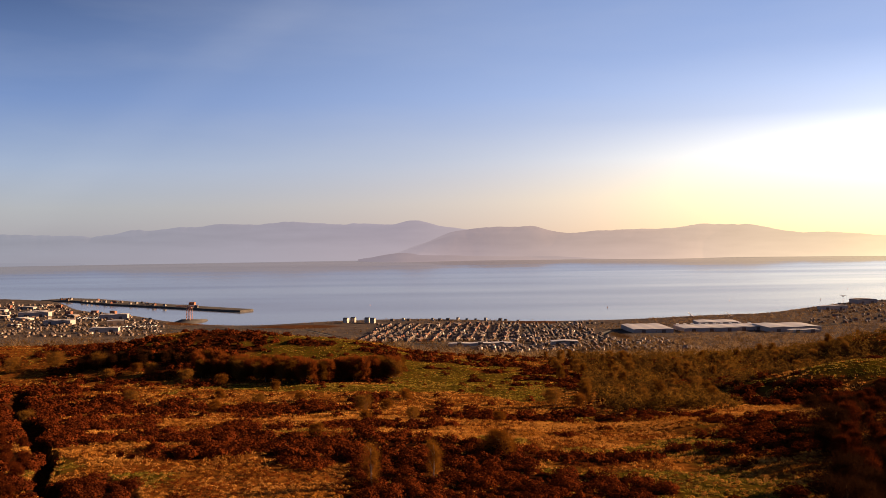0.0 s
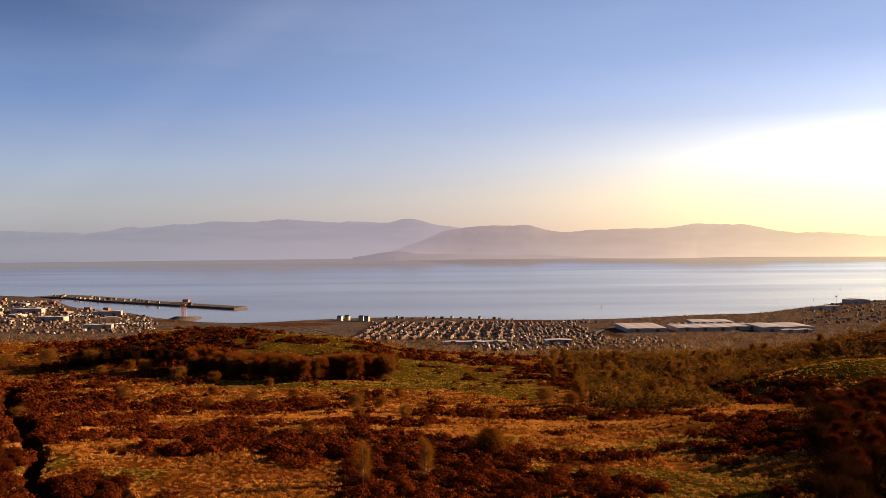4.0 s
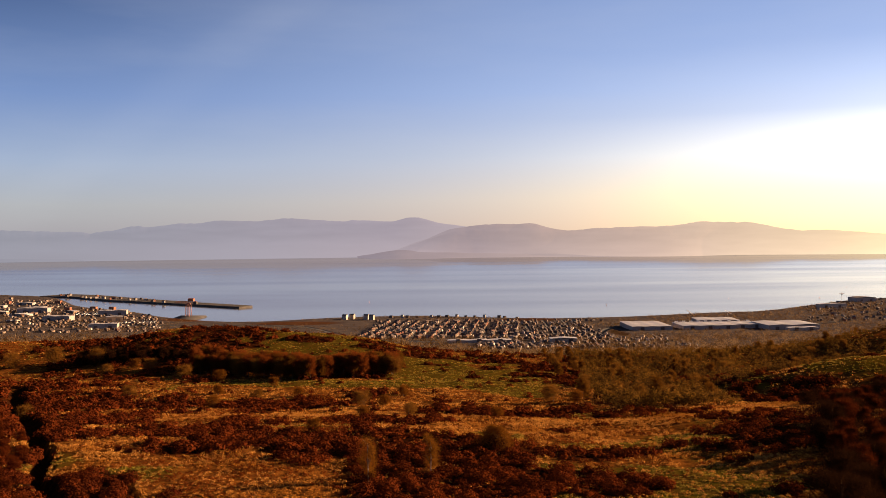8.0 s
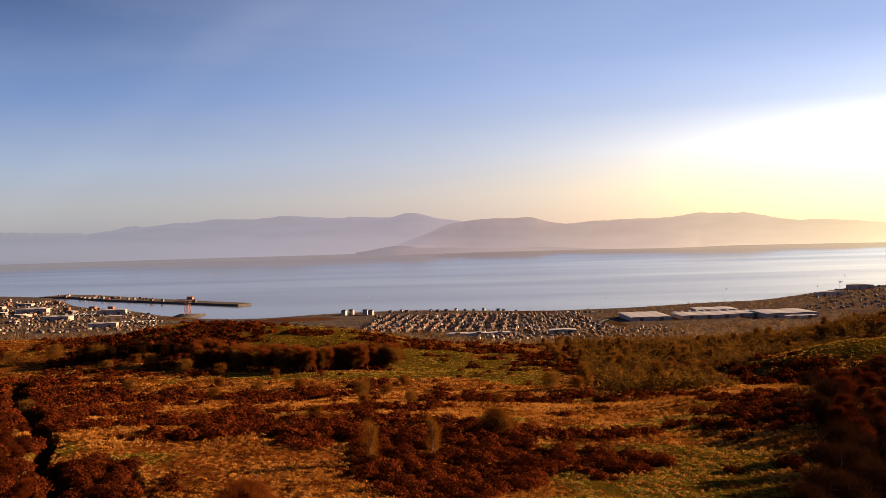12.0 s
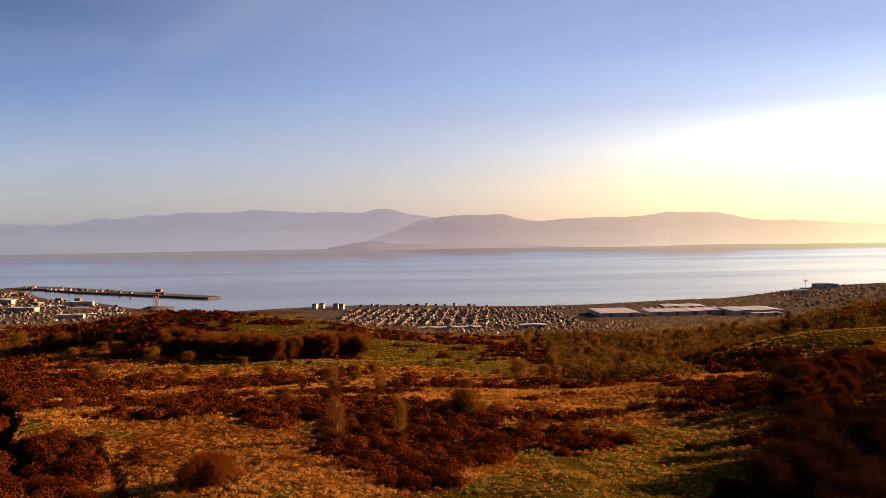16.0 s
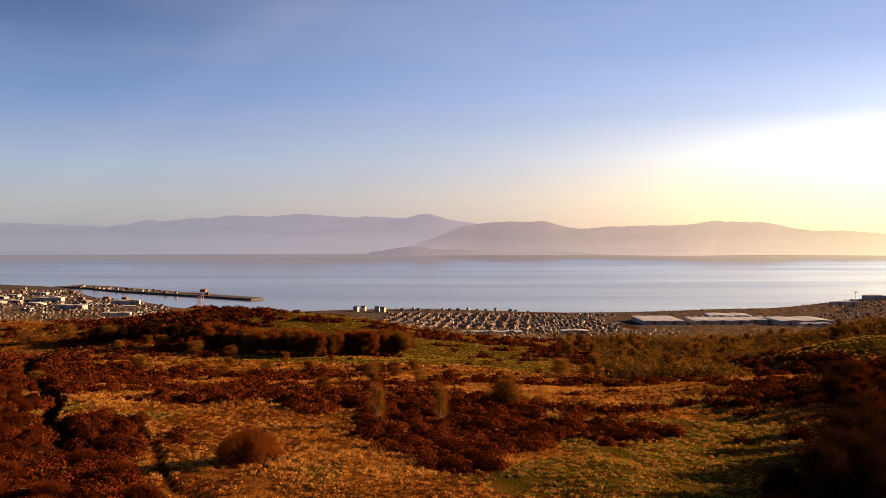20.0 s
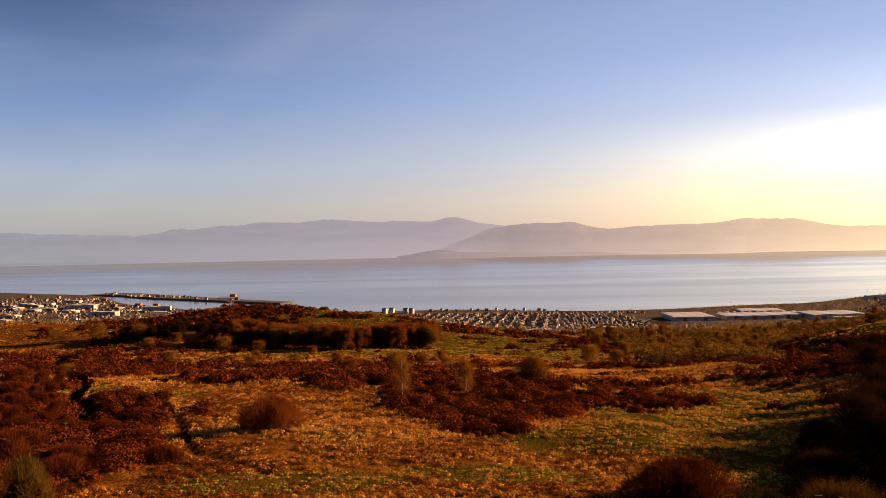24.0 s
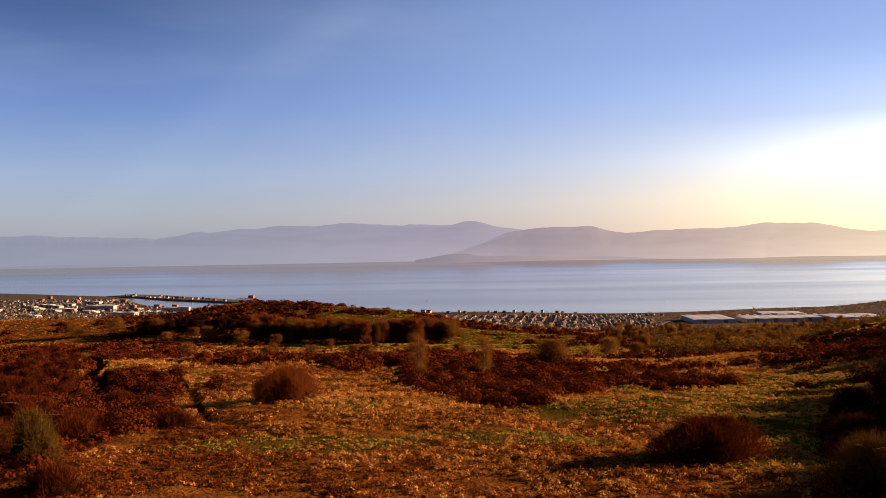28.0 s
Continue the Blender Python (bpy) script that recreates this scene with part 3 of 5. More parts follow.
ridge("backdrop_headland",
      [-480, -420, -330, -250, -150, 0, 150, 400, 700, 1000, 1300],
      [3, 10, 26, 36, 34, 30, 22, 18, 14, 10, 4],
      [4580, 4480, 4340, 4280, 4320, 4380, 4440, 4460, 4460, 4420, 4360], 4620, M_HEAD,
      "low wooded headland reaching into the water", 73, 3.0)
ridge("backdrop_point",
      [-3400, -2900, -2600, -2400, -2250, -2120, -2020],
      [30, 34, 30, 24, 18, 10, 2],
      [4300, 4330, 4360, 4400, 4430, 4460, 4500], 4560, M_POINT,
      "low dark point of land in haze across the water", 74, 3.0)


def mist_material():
    """See-through sheet whose emission paints thin lit mist on the far water, densest at its foot."""
    m = bpy.data.materials.new("far_mist_glow")
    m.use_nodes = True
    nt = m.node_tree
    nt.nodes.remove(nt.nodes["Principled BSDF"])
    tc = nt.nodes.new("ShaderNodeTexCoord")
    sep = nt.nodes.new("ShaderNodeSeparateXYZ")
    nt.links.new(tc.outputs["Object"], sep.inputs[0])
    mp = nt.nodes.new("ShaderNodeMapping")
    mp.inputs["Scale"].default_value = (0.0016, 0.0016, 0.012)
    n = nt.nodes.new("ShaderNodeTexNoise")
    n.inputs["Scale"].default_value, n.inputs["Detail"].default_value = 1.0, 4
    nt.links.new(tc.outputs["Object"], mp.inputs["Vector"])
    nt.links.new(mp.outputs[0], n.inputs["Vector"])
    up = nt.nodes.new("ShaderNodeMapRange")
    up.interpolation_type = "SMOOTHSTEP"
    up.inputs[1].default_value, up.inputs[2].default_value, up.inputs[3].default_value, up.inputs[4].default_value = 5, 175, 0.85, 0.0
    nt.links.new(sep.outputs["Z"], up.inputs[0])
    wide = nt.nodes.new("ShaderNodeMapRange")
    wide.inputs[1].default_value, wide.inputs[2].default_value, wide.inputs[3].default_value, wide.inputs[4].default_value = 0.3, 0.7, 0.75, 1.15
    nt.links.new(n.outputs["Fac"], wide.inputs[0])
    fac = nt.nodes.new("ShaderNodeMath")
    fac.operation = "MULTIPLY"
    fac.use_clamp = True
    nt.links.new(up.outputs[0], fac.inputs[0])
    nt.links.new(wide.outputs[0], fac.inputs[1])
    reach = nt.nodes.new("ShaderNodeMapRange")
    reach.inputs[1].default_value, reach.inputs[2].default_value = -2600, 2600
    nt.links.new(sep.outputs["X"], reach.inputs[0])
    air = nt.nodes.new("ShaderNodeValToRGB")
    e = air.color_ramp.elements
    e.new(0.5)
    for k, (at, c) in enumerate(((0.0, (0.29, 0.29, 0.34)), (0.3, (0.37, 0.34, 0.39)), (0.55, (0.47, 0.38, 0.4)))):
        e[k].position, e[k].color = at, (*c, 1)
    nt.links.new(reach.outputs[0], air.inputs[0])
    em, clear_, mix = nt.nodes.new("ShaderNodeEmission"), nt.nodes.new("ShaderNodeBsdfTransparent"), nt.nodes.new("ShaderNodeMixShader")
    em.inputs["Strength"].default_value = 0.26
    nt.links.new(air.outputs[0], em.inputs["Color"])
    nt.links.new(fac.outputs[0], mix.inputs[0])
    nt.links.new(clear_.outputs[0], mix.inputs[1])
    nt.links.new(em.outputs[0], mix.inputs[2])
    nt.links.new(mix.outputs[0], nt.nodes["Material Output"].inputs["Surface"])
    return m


# one upright glowing sheet in front of the mountains imitates the haze
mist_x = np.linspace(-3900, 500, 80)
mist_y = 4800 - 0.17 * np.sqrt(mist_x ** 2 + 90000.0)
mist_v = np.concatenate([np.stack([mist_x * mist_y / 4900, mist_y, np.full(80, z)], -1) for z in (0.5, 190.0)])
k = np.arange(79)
tagged(mesh_object("backdrop_mist", mist_v, np.stack([k, k + 1, k + 81, k + 80], -1), mist_material()), "glowing sheet painted as pale mauve mist on the far water", "mist", kind="structure")

# ---------- vegetation tools ----------
rng = np.random.default_rng(7)


def blades(px, py, pz, height, width, count, lean=0.5, spread=0.25):
    """Tufts of thin upright blades, one triangle each, rooted at the given places."""
    n = len(px)
    idx = np.repeat(np.arange(n), count)
    m = len(idx)
    ang, off = rng.uniform(0, 2 * math.pi, m), rng.uniform(0, 1, m) ** 0.5 * spread
    hx, hy = np.cos(ang), np.sin(ang)
    h, w = height[idx] * rng.uniform(0.6, 1.15, m), width[idx] * rng.uniform(0.6, 1.3, m)
    bx, by, bz = px[idx] + hx * off, py[idx] + hy * off, pz[idx] - 0.03
    turn = rng.uniform(0, math.pi, m)
    tx, ty = np.cos(turn) * w / 2, np.sin(turn) * w / 2
    bend = rng.uniform(0.1, 1, m) * lean * h
    tip = np.stack([bx + hx * bend, by + hy * bend, bz + h], -1)
    a, b = np.stack([bx - tx, by - ty, bz], -1), np.stack([bx + tx, by + ty, bz], -1)
    verts = np.stack([a, b, tip], 1).reshape(-1, 3)
    return verts, np.arange(len(verts)).reshape(-1, 3)


def leaf_cloud(px, py, pz, rx, rz, count, size, loose=0.4):
    """Rounded clumps made of many small leaf triangles."""
    n = len(px)
    idx = np.repeat(np.arange(n), count)
    m = len(idx)
    ang, up = rng.uniform(0, 2 * math.pi, m), rng.uniform(0, 1, m) ** 0.8
    shell = rng.uniform(0.72, 1.08, m)
    ring = np.sqrt(np.clip(1 - up * up, 0, 1))
    c = np.stack([px[idx] + rx[idx] * shell * ring * np.cos(ang), py[idx] + rx[idx] * shell * ring * np.sin(ang), pz[idx] + rz[idx] * shell * up], -1)
    face = np.stack([ring * np.cos(ang), ring * np.sin(ang), up + 0.15], -1) + loose * rng.normal(size=(m, 3))
    d1 = np.cross(face, rng.normal(size=(m, 3)))
    d2 = np.cross(face, d1)
    d1 /= np.linalg.norm(d1, axis=1)[:, None]
    d2 /= np.linalg.norm(d2, axis=1)[:, None]
    s = (size[idx] * rng.uniform(0.6, 1.4, m))[:, None]
    verts = np.stack([c - d1 * s * 0.6, c + d1 * s * 0.6, c + d2 * s], 1).reshape(-1, 3)
    return verts, np.arange(len(verts)).reshape(-1, 3)


def twig_cloud(px, py, pz, rx, rz, count, length, width):
    """Leafless crowns of thin twigs rising and spreading, joined for woods that are not told apart."""
    n = len(px)
    idx = np.repeat(np.arange(n), count)
    m = len(idx)
    ang, up = rng.uniform(0, 2 * math.pi, m), rng.uniform(0, 1, m)
    ring = np.sqrt(np.clip(1 - (up * 1.2 - 0.25) ** 2, 0, 1)) * rng.uniform(0.2, 1.0, m) ** 0.5
    hx, hy = np.cos(ang) * ring, np.sin(ang) * ring
    p = np.stack([px[idx] + rx[idx] * hx, py[idx] + rx[idx] * hy, pz[idx] + rz[idx] * up * 0.88], -1)
    out = np.stack([0.4 * hx, 0.4 * hy, 0.35 + 0.3 * up], -1) + 0.55 * rng.normal(size=(m, 3))
    out /= np.linalg.norm(out, axis=1)[:, None]
    side = np.cross(out, rng.normal(size=(m, 3)))
    side /= np.linalg.norm(side, axis=1)[:, None]
    ln, w = (length[idx] * rng.uniform(0.5, 1.3, m))[:, None], (width[idx] * rng.uniform(0.6, 1.4, m))[:, None]
    verts = np.stack([p - side * w / 2, p + side * w / 2, p + out * ln], 1).reshape(-1, 3)
    return verts, np.arange(len(verts)).reshape(-1, 3)


def scatter(y0, y1, per_m2):
    """Random places in a strip of hillside."""
    half = 26 + 0.6 * y1
    n = int((y1 - y0) * 2 * half * per_m2)
    x, y = rng.uniform(-half, half, n), rng.uniform(y0, y1, n)
    keep = np.abs(x) < 26 + 0.6 * y
    return x[keep], y[keep]


def stuff(name, chunks, mat, label, category):
    verts, faces, base = [], [], 0
    for v, f in chunks:
        verts.append(v)
        faces.append(f + base)
        base += len(v)
    ob = mesh_object(name, np.concatenate(verts), np.concatenate(faces), mat)
    return tagged(ob, label, category, kind="stuff")


def build_hill_cover():
    gold, rust, turf, gorse = [], [], [], []
    for y0, y1, tuft, shrub, blade_n, width, leaf_n, leaf in (
            (36, 75, 3.3, 0.45, 4, 0.045, 330, 0.15), (75, 130, 2.7, 0.4, 4, 0.07, 220, 0.19), (130, 210, 1.5, 0.26, 6, 0.14, 105, 0.31),
            (210, 310, 0.7, 0.2, 7, 0.28, 48, 0.52), (310, 450, 0.3, 0.12, 6, 0.42, 38, 0.66)):
        x, y = scatter(y0, y1, tuft)
        heath, green = cover(x, y)
        z = ground_z(x, y)
        clump = fbm(x, y, 1.3, 61, 2)
        on_path = foot_path(x, y) + ditch(x, y) > 0.25
        alive = (rng.uniform(size=len(x)) > 0.88 * heath) & ~on_path & (clump > -0.4) & (fbm(x, y, 4.5, 67, 2) > -0.36)
        pick = rng.uniform(size=len(x))
        reddish = fbm(x, y, 11, 63) * 0.9 + 0.26 + 0.3 * heath + 0.5 * (1 - step(52, 82, y + 0.35 * x)) * (1 - step(0, 14, x))
        kind = np.where(pick < green * (0.68 + 0.24 * (y1 > 230)), 2, np.where(rng.uniform(size=len(x)) < reddish, 1, 0))
        if y1 > 310:
            kind = np.where((kind == 0) & (rng.uniform(size=len(x)) < 0.7), np.where(rng.uniform(size=len(x)) < 0.6, 2, 1), kind)
        for k, store in ((0, gold), (1, rust), (2, turf)):
            s = alive & (kind == k)
            h = (0.2 if k == 2 else 0.31) * rng.uniform(0.5, 1.5, s.sum()) * (1 + 0.3 * (y1 > 200))
            store.append(blades(x[s], y[s], z[s], h * 0.9, np.full(s.sum(), width), blade_n, 0.8, 0.22 + 0.6 * width))
            if y1 < 220:
                r = rng.uniform(0.18, 0.38, s.sum()) * (1 + 0.15 * (y1 > 80) + 0.35 * (y1 > 140))
                store.append(leaf_cloud(x[s], y[s], z[s] - 0.08, r, r * (0.6 if k == 2 else 1.05), 22 if y1 < 80 else 16 if y1 < 140 else 11, np.full(s.sum(), 0.09 + 0.6 * width)))
        for dense, lo, hi, leaves in ((shrub, 0.3, 0.75, leaf_n // 2), (shrub * 0.42, 0.9, 1.9, int(leaf_n * 1.7))):
            x, y = scatter(y0, y1, dense)
            heath, green = cover(x, y)
            s = (rng.uniform(size=len(x)) < heath ** 1.5) & (foot_path(x, y) + ditch(x, y) < 0.2)
            x, y = x[s], y[s]
            r = rng.uniform(lo, hi, len(x)) * (1 + 0.2 * (y1 > 300))
            gorse.append(leaf_cloud(x, y, ground_z(x, y) - 0.15, r, r * rng.uniform(0.65, 1.0, len(x)), leaves, np.full(len(x), leaf)))
    # single gorse bushes dotted over the turf
    x, y = rng.uniform(-170, 75, 420), rng.uniform(235, 425, 420)
    heath, green = cover(x, y)
    s = (rng.uniform(size=420) < 0.5 - 0.3 * heath) & (np.abs(x) < 0.55 * y)
    x, y = x[s], y[s]
    r = rng.uniform(0.7, 1.7, len(x))
    gorse.append(leaf_cloud(x, y, ground_z(x, y) - 0.2, r, r * rng.uniform(0.7, 1.1, len(x)), 90, np.full(len(x), 0.4)))
    stuff("golden_grass", gold, M_GOLD, "pale golden winter grass tussocks covering the hillside", "grass")
    stuff("rusty_grass", rust, M_RUST, "rust-brown dead bracken and grass tufts on the hillside", "bracken")
    stuff("green_grass", turf, M_TURF, "short olive-green grass tufts in damp patches", "grass")
    stuff("heath_scrub", gorse, M_GORSE, "low dark reddish-brown heather and gorse scrub in patches", "shrubs")


build_hill_cover()


# ---------- trees and bushes ----------
def twig_crown(name, height, radius, base, count, length, width, seed, mat, droop=0.0):
    """A bare winter crown: limbs and very many thin twigs with gaps between them."""
    r = np.random.default_rng(seed)
    lobes = 19
    la, lu = r.uniform(0, 2 * math.pi, lobes), np.linspace(0.04, 0.95, lobes)
    lr = radius * np.sqrt(np.clip(1 - (lu - 0.35) ** 2, 0.1, 1)) * r.uniform(0.35, 0.75, lobes)
    lc = np.stack([lr * np.cos(la), lr * np.sin(la), base + (height - base) * lu * 0.86], -1)
    ls = radius * r.uniform(0.3, 0.62, lobes)
    k = r.integers(0, lobes, count)
    d = r.normal(size=(count, 3))
    d /= np.linalg.norm(d, axis=1)[:, None]
    d[:, 2] = np.abs(d[:, 2]) * 0.8 + d[:, 2] * 0.2
    p = lc[k] + d * np.array([0.85, 0.85, 1.6]) * (ls[k] * r.uniform(0.1, 1.25, count) ** 0.6)[:, None]
    p[:, 2] = np.minimum(p[:, 2], height - 0.3 * length)
    out = d * 0.35 + np.array([0, 0, 0.5 - droop]) + 0.6 * r.normal(size=(count, 3))
    out /= np.linalg.norm(out, axis=1)[:, None]
    side = np.cross(out, r.normal(size=(count, 3)))
    side /= np.linalg.norm(side, axis=1)[:, None]
    ln, w = (length * r.uniform(0.5, 1.3, count))[:, None], (width * r.uniform(0.6, 1.4, count))[:, None]
    p[:, 2] = np.maximum(p[:, 2], base * 0.6)
    verts = np.stack([p - side * w / 2, p + side * w / 2, p + out * ln], 1).reshape(-1, 3)
    return mesh_object(name, verts, np.arange(len(verts)).reshape(-1, 3), mat)


def dome_crown(height, radius, count, length, width, seed, mat):
    """A bush reaching down to the ground: uneven dome of fine twigs that point up and out."""
    r = np.random.default_rng(seed)
    a, up = r.uniform(0, 2 * math.pi, count), r.uniform(0, 1, count) ** 0.9
    bulge = 0.78 + 0.16 * np.sin(2 * a + seed) + 0.13 * np.sin(5 * a + 2 * seed) + 0.13 * np.sin(3 * a - 5 * up)
    ring = np.sqrt(1 - up * up * 0.96) * r.uniform(0.05, 1.06, count) ** 0.5
    p = np.stack([radius * bulge * ring * np.cos(a), radius * bulge * ring * np.sin(a), (height - 0.6 * length) * up * (0.75 + 0.25 * bulge)], -1)
    out = np.stack([0.5 * ring * np.cos(a), 0.5 * ring * np.sin(a), 0.5 + 0.4 * up], -1) + 0.35 * r.normal(size=(count, 3))
    out /= np.linalg.norm(out, axis=1)[:, None]
    side = np.cross(out, r.normal(size=(count, 3)))
    side /= np.linalg.norm(side, axis=1)[:, None]
    ln, w = (length * r.uniform(0.5, 1.2, count))[:, None], (width * r.uniform(0.6, 1.4, count))[:, None]
    verts = np.stack([p - side * w / 2, p + side * w / 2, p + out * ln], 1).reshape(-1, 3)
    return mesh_object("crown", verts, np.arange(len(verts)).reshape(-1, 3), mat)


def make_tree(name, height, radius, base, count, length, width, seed, label, category, bark=M_BARK, crown=M_TWIG, lean=0.0, stems=1, split=False):
    r = random.Random(seed)
    root = new(name)
    bm, trunk = bmesh.new(), None
    for s in range(stems):
        a0 = r.uniform(0, 6.28)
        sx, sy = (0.25 * math.cos(a0) * (stems > 1), 0.25 * math.sin(a0) * (stems > 1))
        pts = [(sx, sy, -0.3)]
        for k in range(1, 5):
            t = k / 4
            pts.append((sx * (1 + 2 * t) - lean * t * height * 0.8 + r.uniform(-.1, .1) * radius * t, sy * (1 + 2 * t) + r.uniform(-.1, .1) * radius * t, t * height * 0.85))
        thick = 0.028 * height / stems ** 0.4
        tube(bm, pts, [thick * (1 - 0.8 * k / 4) for k in range(5)], 6)
        if split:
            trunk = part("trunk" if stems == 1 else "stem", bm, bark, root)
            bm = bmesh.new()
        for j in range(7 if stems == 1 or not split else 3):
            t = r.uniform(0.3, 0.9)
            q = Vector(pts[0]).lerp(Vector(pts[4]), t)
            a = r.uniform(0, 6.28)
            reach = radius * r.uniform(0.5, 0.9)
            end = q + Vector((reach * math.cos(a), reach * math.sin(a), height * r.uniform(0.1, 0.28)))
            tube(bm, [q, q.lerp(end, 0.5) + Vector((0, 0, 0.04 * height)), end], [thick * 0.42 * (1.1 - t), thick * 0.25, thick * 0.08], 4)
            if split:
                part("branch", bm, M_BARK, trunk)
                bm = bmesh.new()
    if split:
        bm.free()
    else:
        part("trunk", bm, bark, root)
    if split and stems > 1:
        c = dome_crown(height, radius, count, length, width, seed, crown)
        # unseen inner clump stops light, so the bush and its shadow go darker
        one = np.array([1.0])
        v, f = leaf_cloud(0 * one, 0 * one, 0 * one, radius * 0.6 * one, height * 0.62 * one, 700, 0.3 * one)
        tagged(mesh_object("core", v, f, M_SHADE, root), "inner leaf mass added to block light, coloured shade-dark")
    else:
        c = twig_crown("crown", height, radius, base, count, length, width, seed, crown)
    c.parent = root
    if lean:
        c.location.x = -lean * height * 0.55
    return tagged(root, label, category)


def stand(ob, x, y, turn=0.0, size=1.0, sink=0.1):
    z = float(ground_z(x, y)) - sink
    ob.matrix_basis = pose(x, y, z, 0, 0, turn) @ Matrix.Scale(size, 4)
    return ob


def stand_copy(ob, x, y, turn=0.0, size=1.0, sink=0.1):
    c = copy_thing(ob, pose(0, 0, 0))
    return stand(c, x, y, turn, size, sink)


# near-black twigs: the thicket's shade is put into their colour
M_SHADE = material("shade_dark_thorn_twigs", (0.026, 0.01, 0.004), 0.85, 0.3, 2, second=(0.015, 0.006, 0.003), island=0.5, trans=0.2, bump=0)
M_AMBER = material("amber_birch_twigs", (0.16, 0.062, 0.009), 0.85, 0.3, 2, second=(0.1, 0.036, 0.005), island=0.4, trans=0.55, bump=0)
M_WOOD = material("wood_twigs", (0.125, 0.06, 0.011), 0.85, 0.3, 2, second=(0.08, 0.038, 0.007), island=0.6, trans=0.4, bump=0)
M_DULL = material("dull_wood_twigs", (0.08, 0.038, 0.009), 0.85, 0.3, 2, second=(0.05, 0.025, 0.006), island=0.6, trans=0.4, bump=0)
M_DIM = material("dim_olive_twigs", (0.07, 0.032, 0.006), 0.85, 0.3, 2, second=(0.045, 0.02, 0.004), island=0.5, trans=0.25, bump=0)
# paler and greyer than near twigs: distant haze is put into the colour
M_HAZE_TWIG = material("haze_pale_twigs", (0.2, 0.13, 0.07), 0.85, 0.3, 2, second=(0.14, 0.085, 0.045), island=0.5, trans=0.4, bump=0)
M_ORANGE = material("orange_brown_twigs", (0.15, 0.064, 0.011), 0.85, 0.3, 2, second=(0.1, 0.042, 0.008), island=0.5, per_piece=0.3, trans=0.42, bump=0)
M_RED = material("dark_red_twigs", (0.078, 0.016, 0.004), 0.85, 0.3, 2, second=(0.042, 0.009, 0.003), island=0.5, per_piece=0.3, trans=0.2, bump=0)
M_OCHRE = material("ochre_twigs", (0.14, 0.05, 0.007), 0.85, 0.3, 2, second=(0.1, 0.034, 0.005), island=0.4, per_piece=0.3, trans=0.35, bump=0)
M_RUSSET = material("russet_twigs", (0.14, 0.036, 0.0075), 0.85, 0.3, 2, second=(0.085, 0.021, 0.005), island=0.5, trans=0.55, bump=0)
M_LICHEN = material("pale_lichen_twigs", (0.1, 0.054, 0.009), 0.85, 0.3, 2, second=(0.065, 0.034, 0.006), island=0.5, trans=0.4, bump=0)

BARE = "bare winter tree with orange-brown twigs"
models = [make_tree("bare_tree", h, r, b, 4600, 1.15, 0.045, 100 + k, BARE + " in the hillside wood", "tree", crown=(M_TWIG, M_ORANGE, M_RUSSET, M_RED, M_SHADE)[k])
          for k, (h, r, b) in enumerate(((7.0, 2.3, 0.8), (6.0, 2.5, 0.5), (7.6, 1.9, 1.0), (5.0, 2.4, 0.2), (5.4, 2.7, 0.2)))]
shrubs = [make_tree("bare_shrub", h, r, 0.2, 3000, 0.8, 0.032, 120 + k, "round bare shrub with fine brown twigs on the heath", "shrub", stems=4, crown=(M_OCHRE, M_ORANGE)[k])
          for k, (h, r) in enumerate(((2.6, 1.7), (3.2, 2.1)))]
for k, m in enumerate(models + shrubs):
    tagged(m, group="hillside trees" if k < 5 else "hillside shrubs")

tree_rng = random.Random(5)
spots = []
# the narrow wood below the knoll
for k in range(110):
    t = k / 109
    x = -96 + 78 * t + tree_rng.uniform(-1.5, 1.5)
    spots.append((x, 316 + 10 * math.cos(t * 5) + 9 * abs(t - 0.55) + tree_rng.uniform(-2, 13), (2, 0, 2, 1)[k % 4], tree_rng.uniform(0.95, 1.25)))
# the dark thicket at the knoll's end
for k in range(30):
    t = k / 29
    spots.append((-146 + 48 * t + tree_rng.uniform(-3, 3), 349 + 4 * t + tree_rng.uniform(-2, 9), 4, tree_rng.uniform(0.6, 1.0) * (1.15 - 0.5 * t)))
# the thicket that shades the near grass, its own shade put into darker crowns, and the wood in the valley beyond it
while len(spots) < 266:
    y = tree_rng.uniform(52, 215)
    edge = max(0.4 * y + 6, 34) + tree_rng.uniform(-4, 2.5)
    x = edge + tree_rng.uniform(0, 1) ** 1.4 * min(48, 0.45 * y)
    if all((x - a) ** 2 + (y - b) ** 2 > 9 for a, b, *_ in spots):
        spots.append((x, y, 4 if y < 108 else tree_rng.choice((3, 4, 3, 3, 4)), tree_rng.uniform(0.75, 1.1) if y < 108 else tree_rng.uniform(0.5, 0.85)))
while len(spots) < 361:
    y = tree_rng.uniform(222, 430)
    x = 38 + 0.05 * (y - 222) + tree_rng.uniform(0, 1) ** 1.2 * (0.36 * y)
    if x > 80 and y < 315:
        continue
    if all((x - a) ** 2 + (y - b) ** 2 > 16 for a, b, *_ in spots):
        spots.append((x, y, tree_rng.choice((1, 0, 1, 0, 1)), tree_rng.uniform(0.5, 0.85)))
for k in range(20):
    y = 92 + 4.0 * k + tree_rng.uniform(-3, 3)
    spots.append((-0.495 * y - tree_rng.uniform(-1, 7), y, 3, tree_rng.uniform(0.35, 0.5)))
used = set()
for x, y, k, size in spots:
    turn = tree_rng.uniform(0, 360)
    if k in used:
        stand_copy(models[k], x, y, turn, size, 0.2)
    else:
        used.add(k)
        stand(models[k], x, y, turn, size, 0.2)

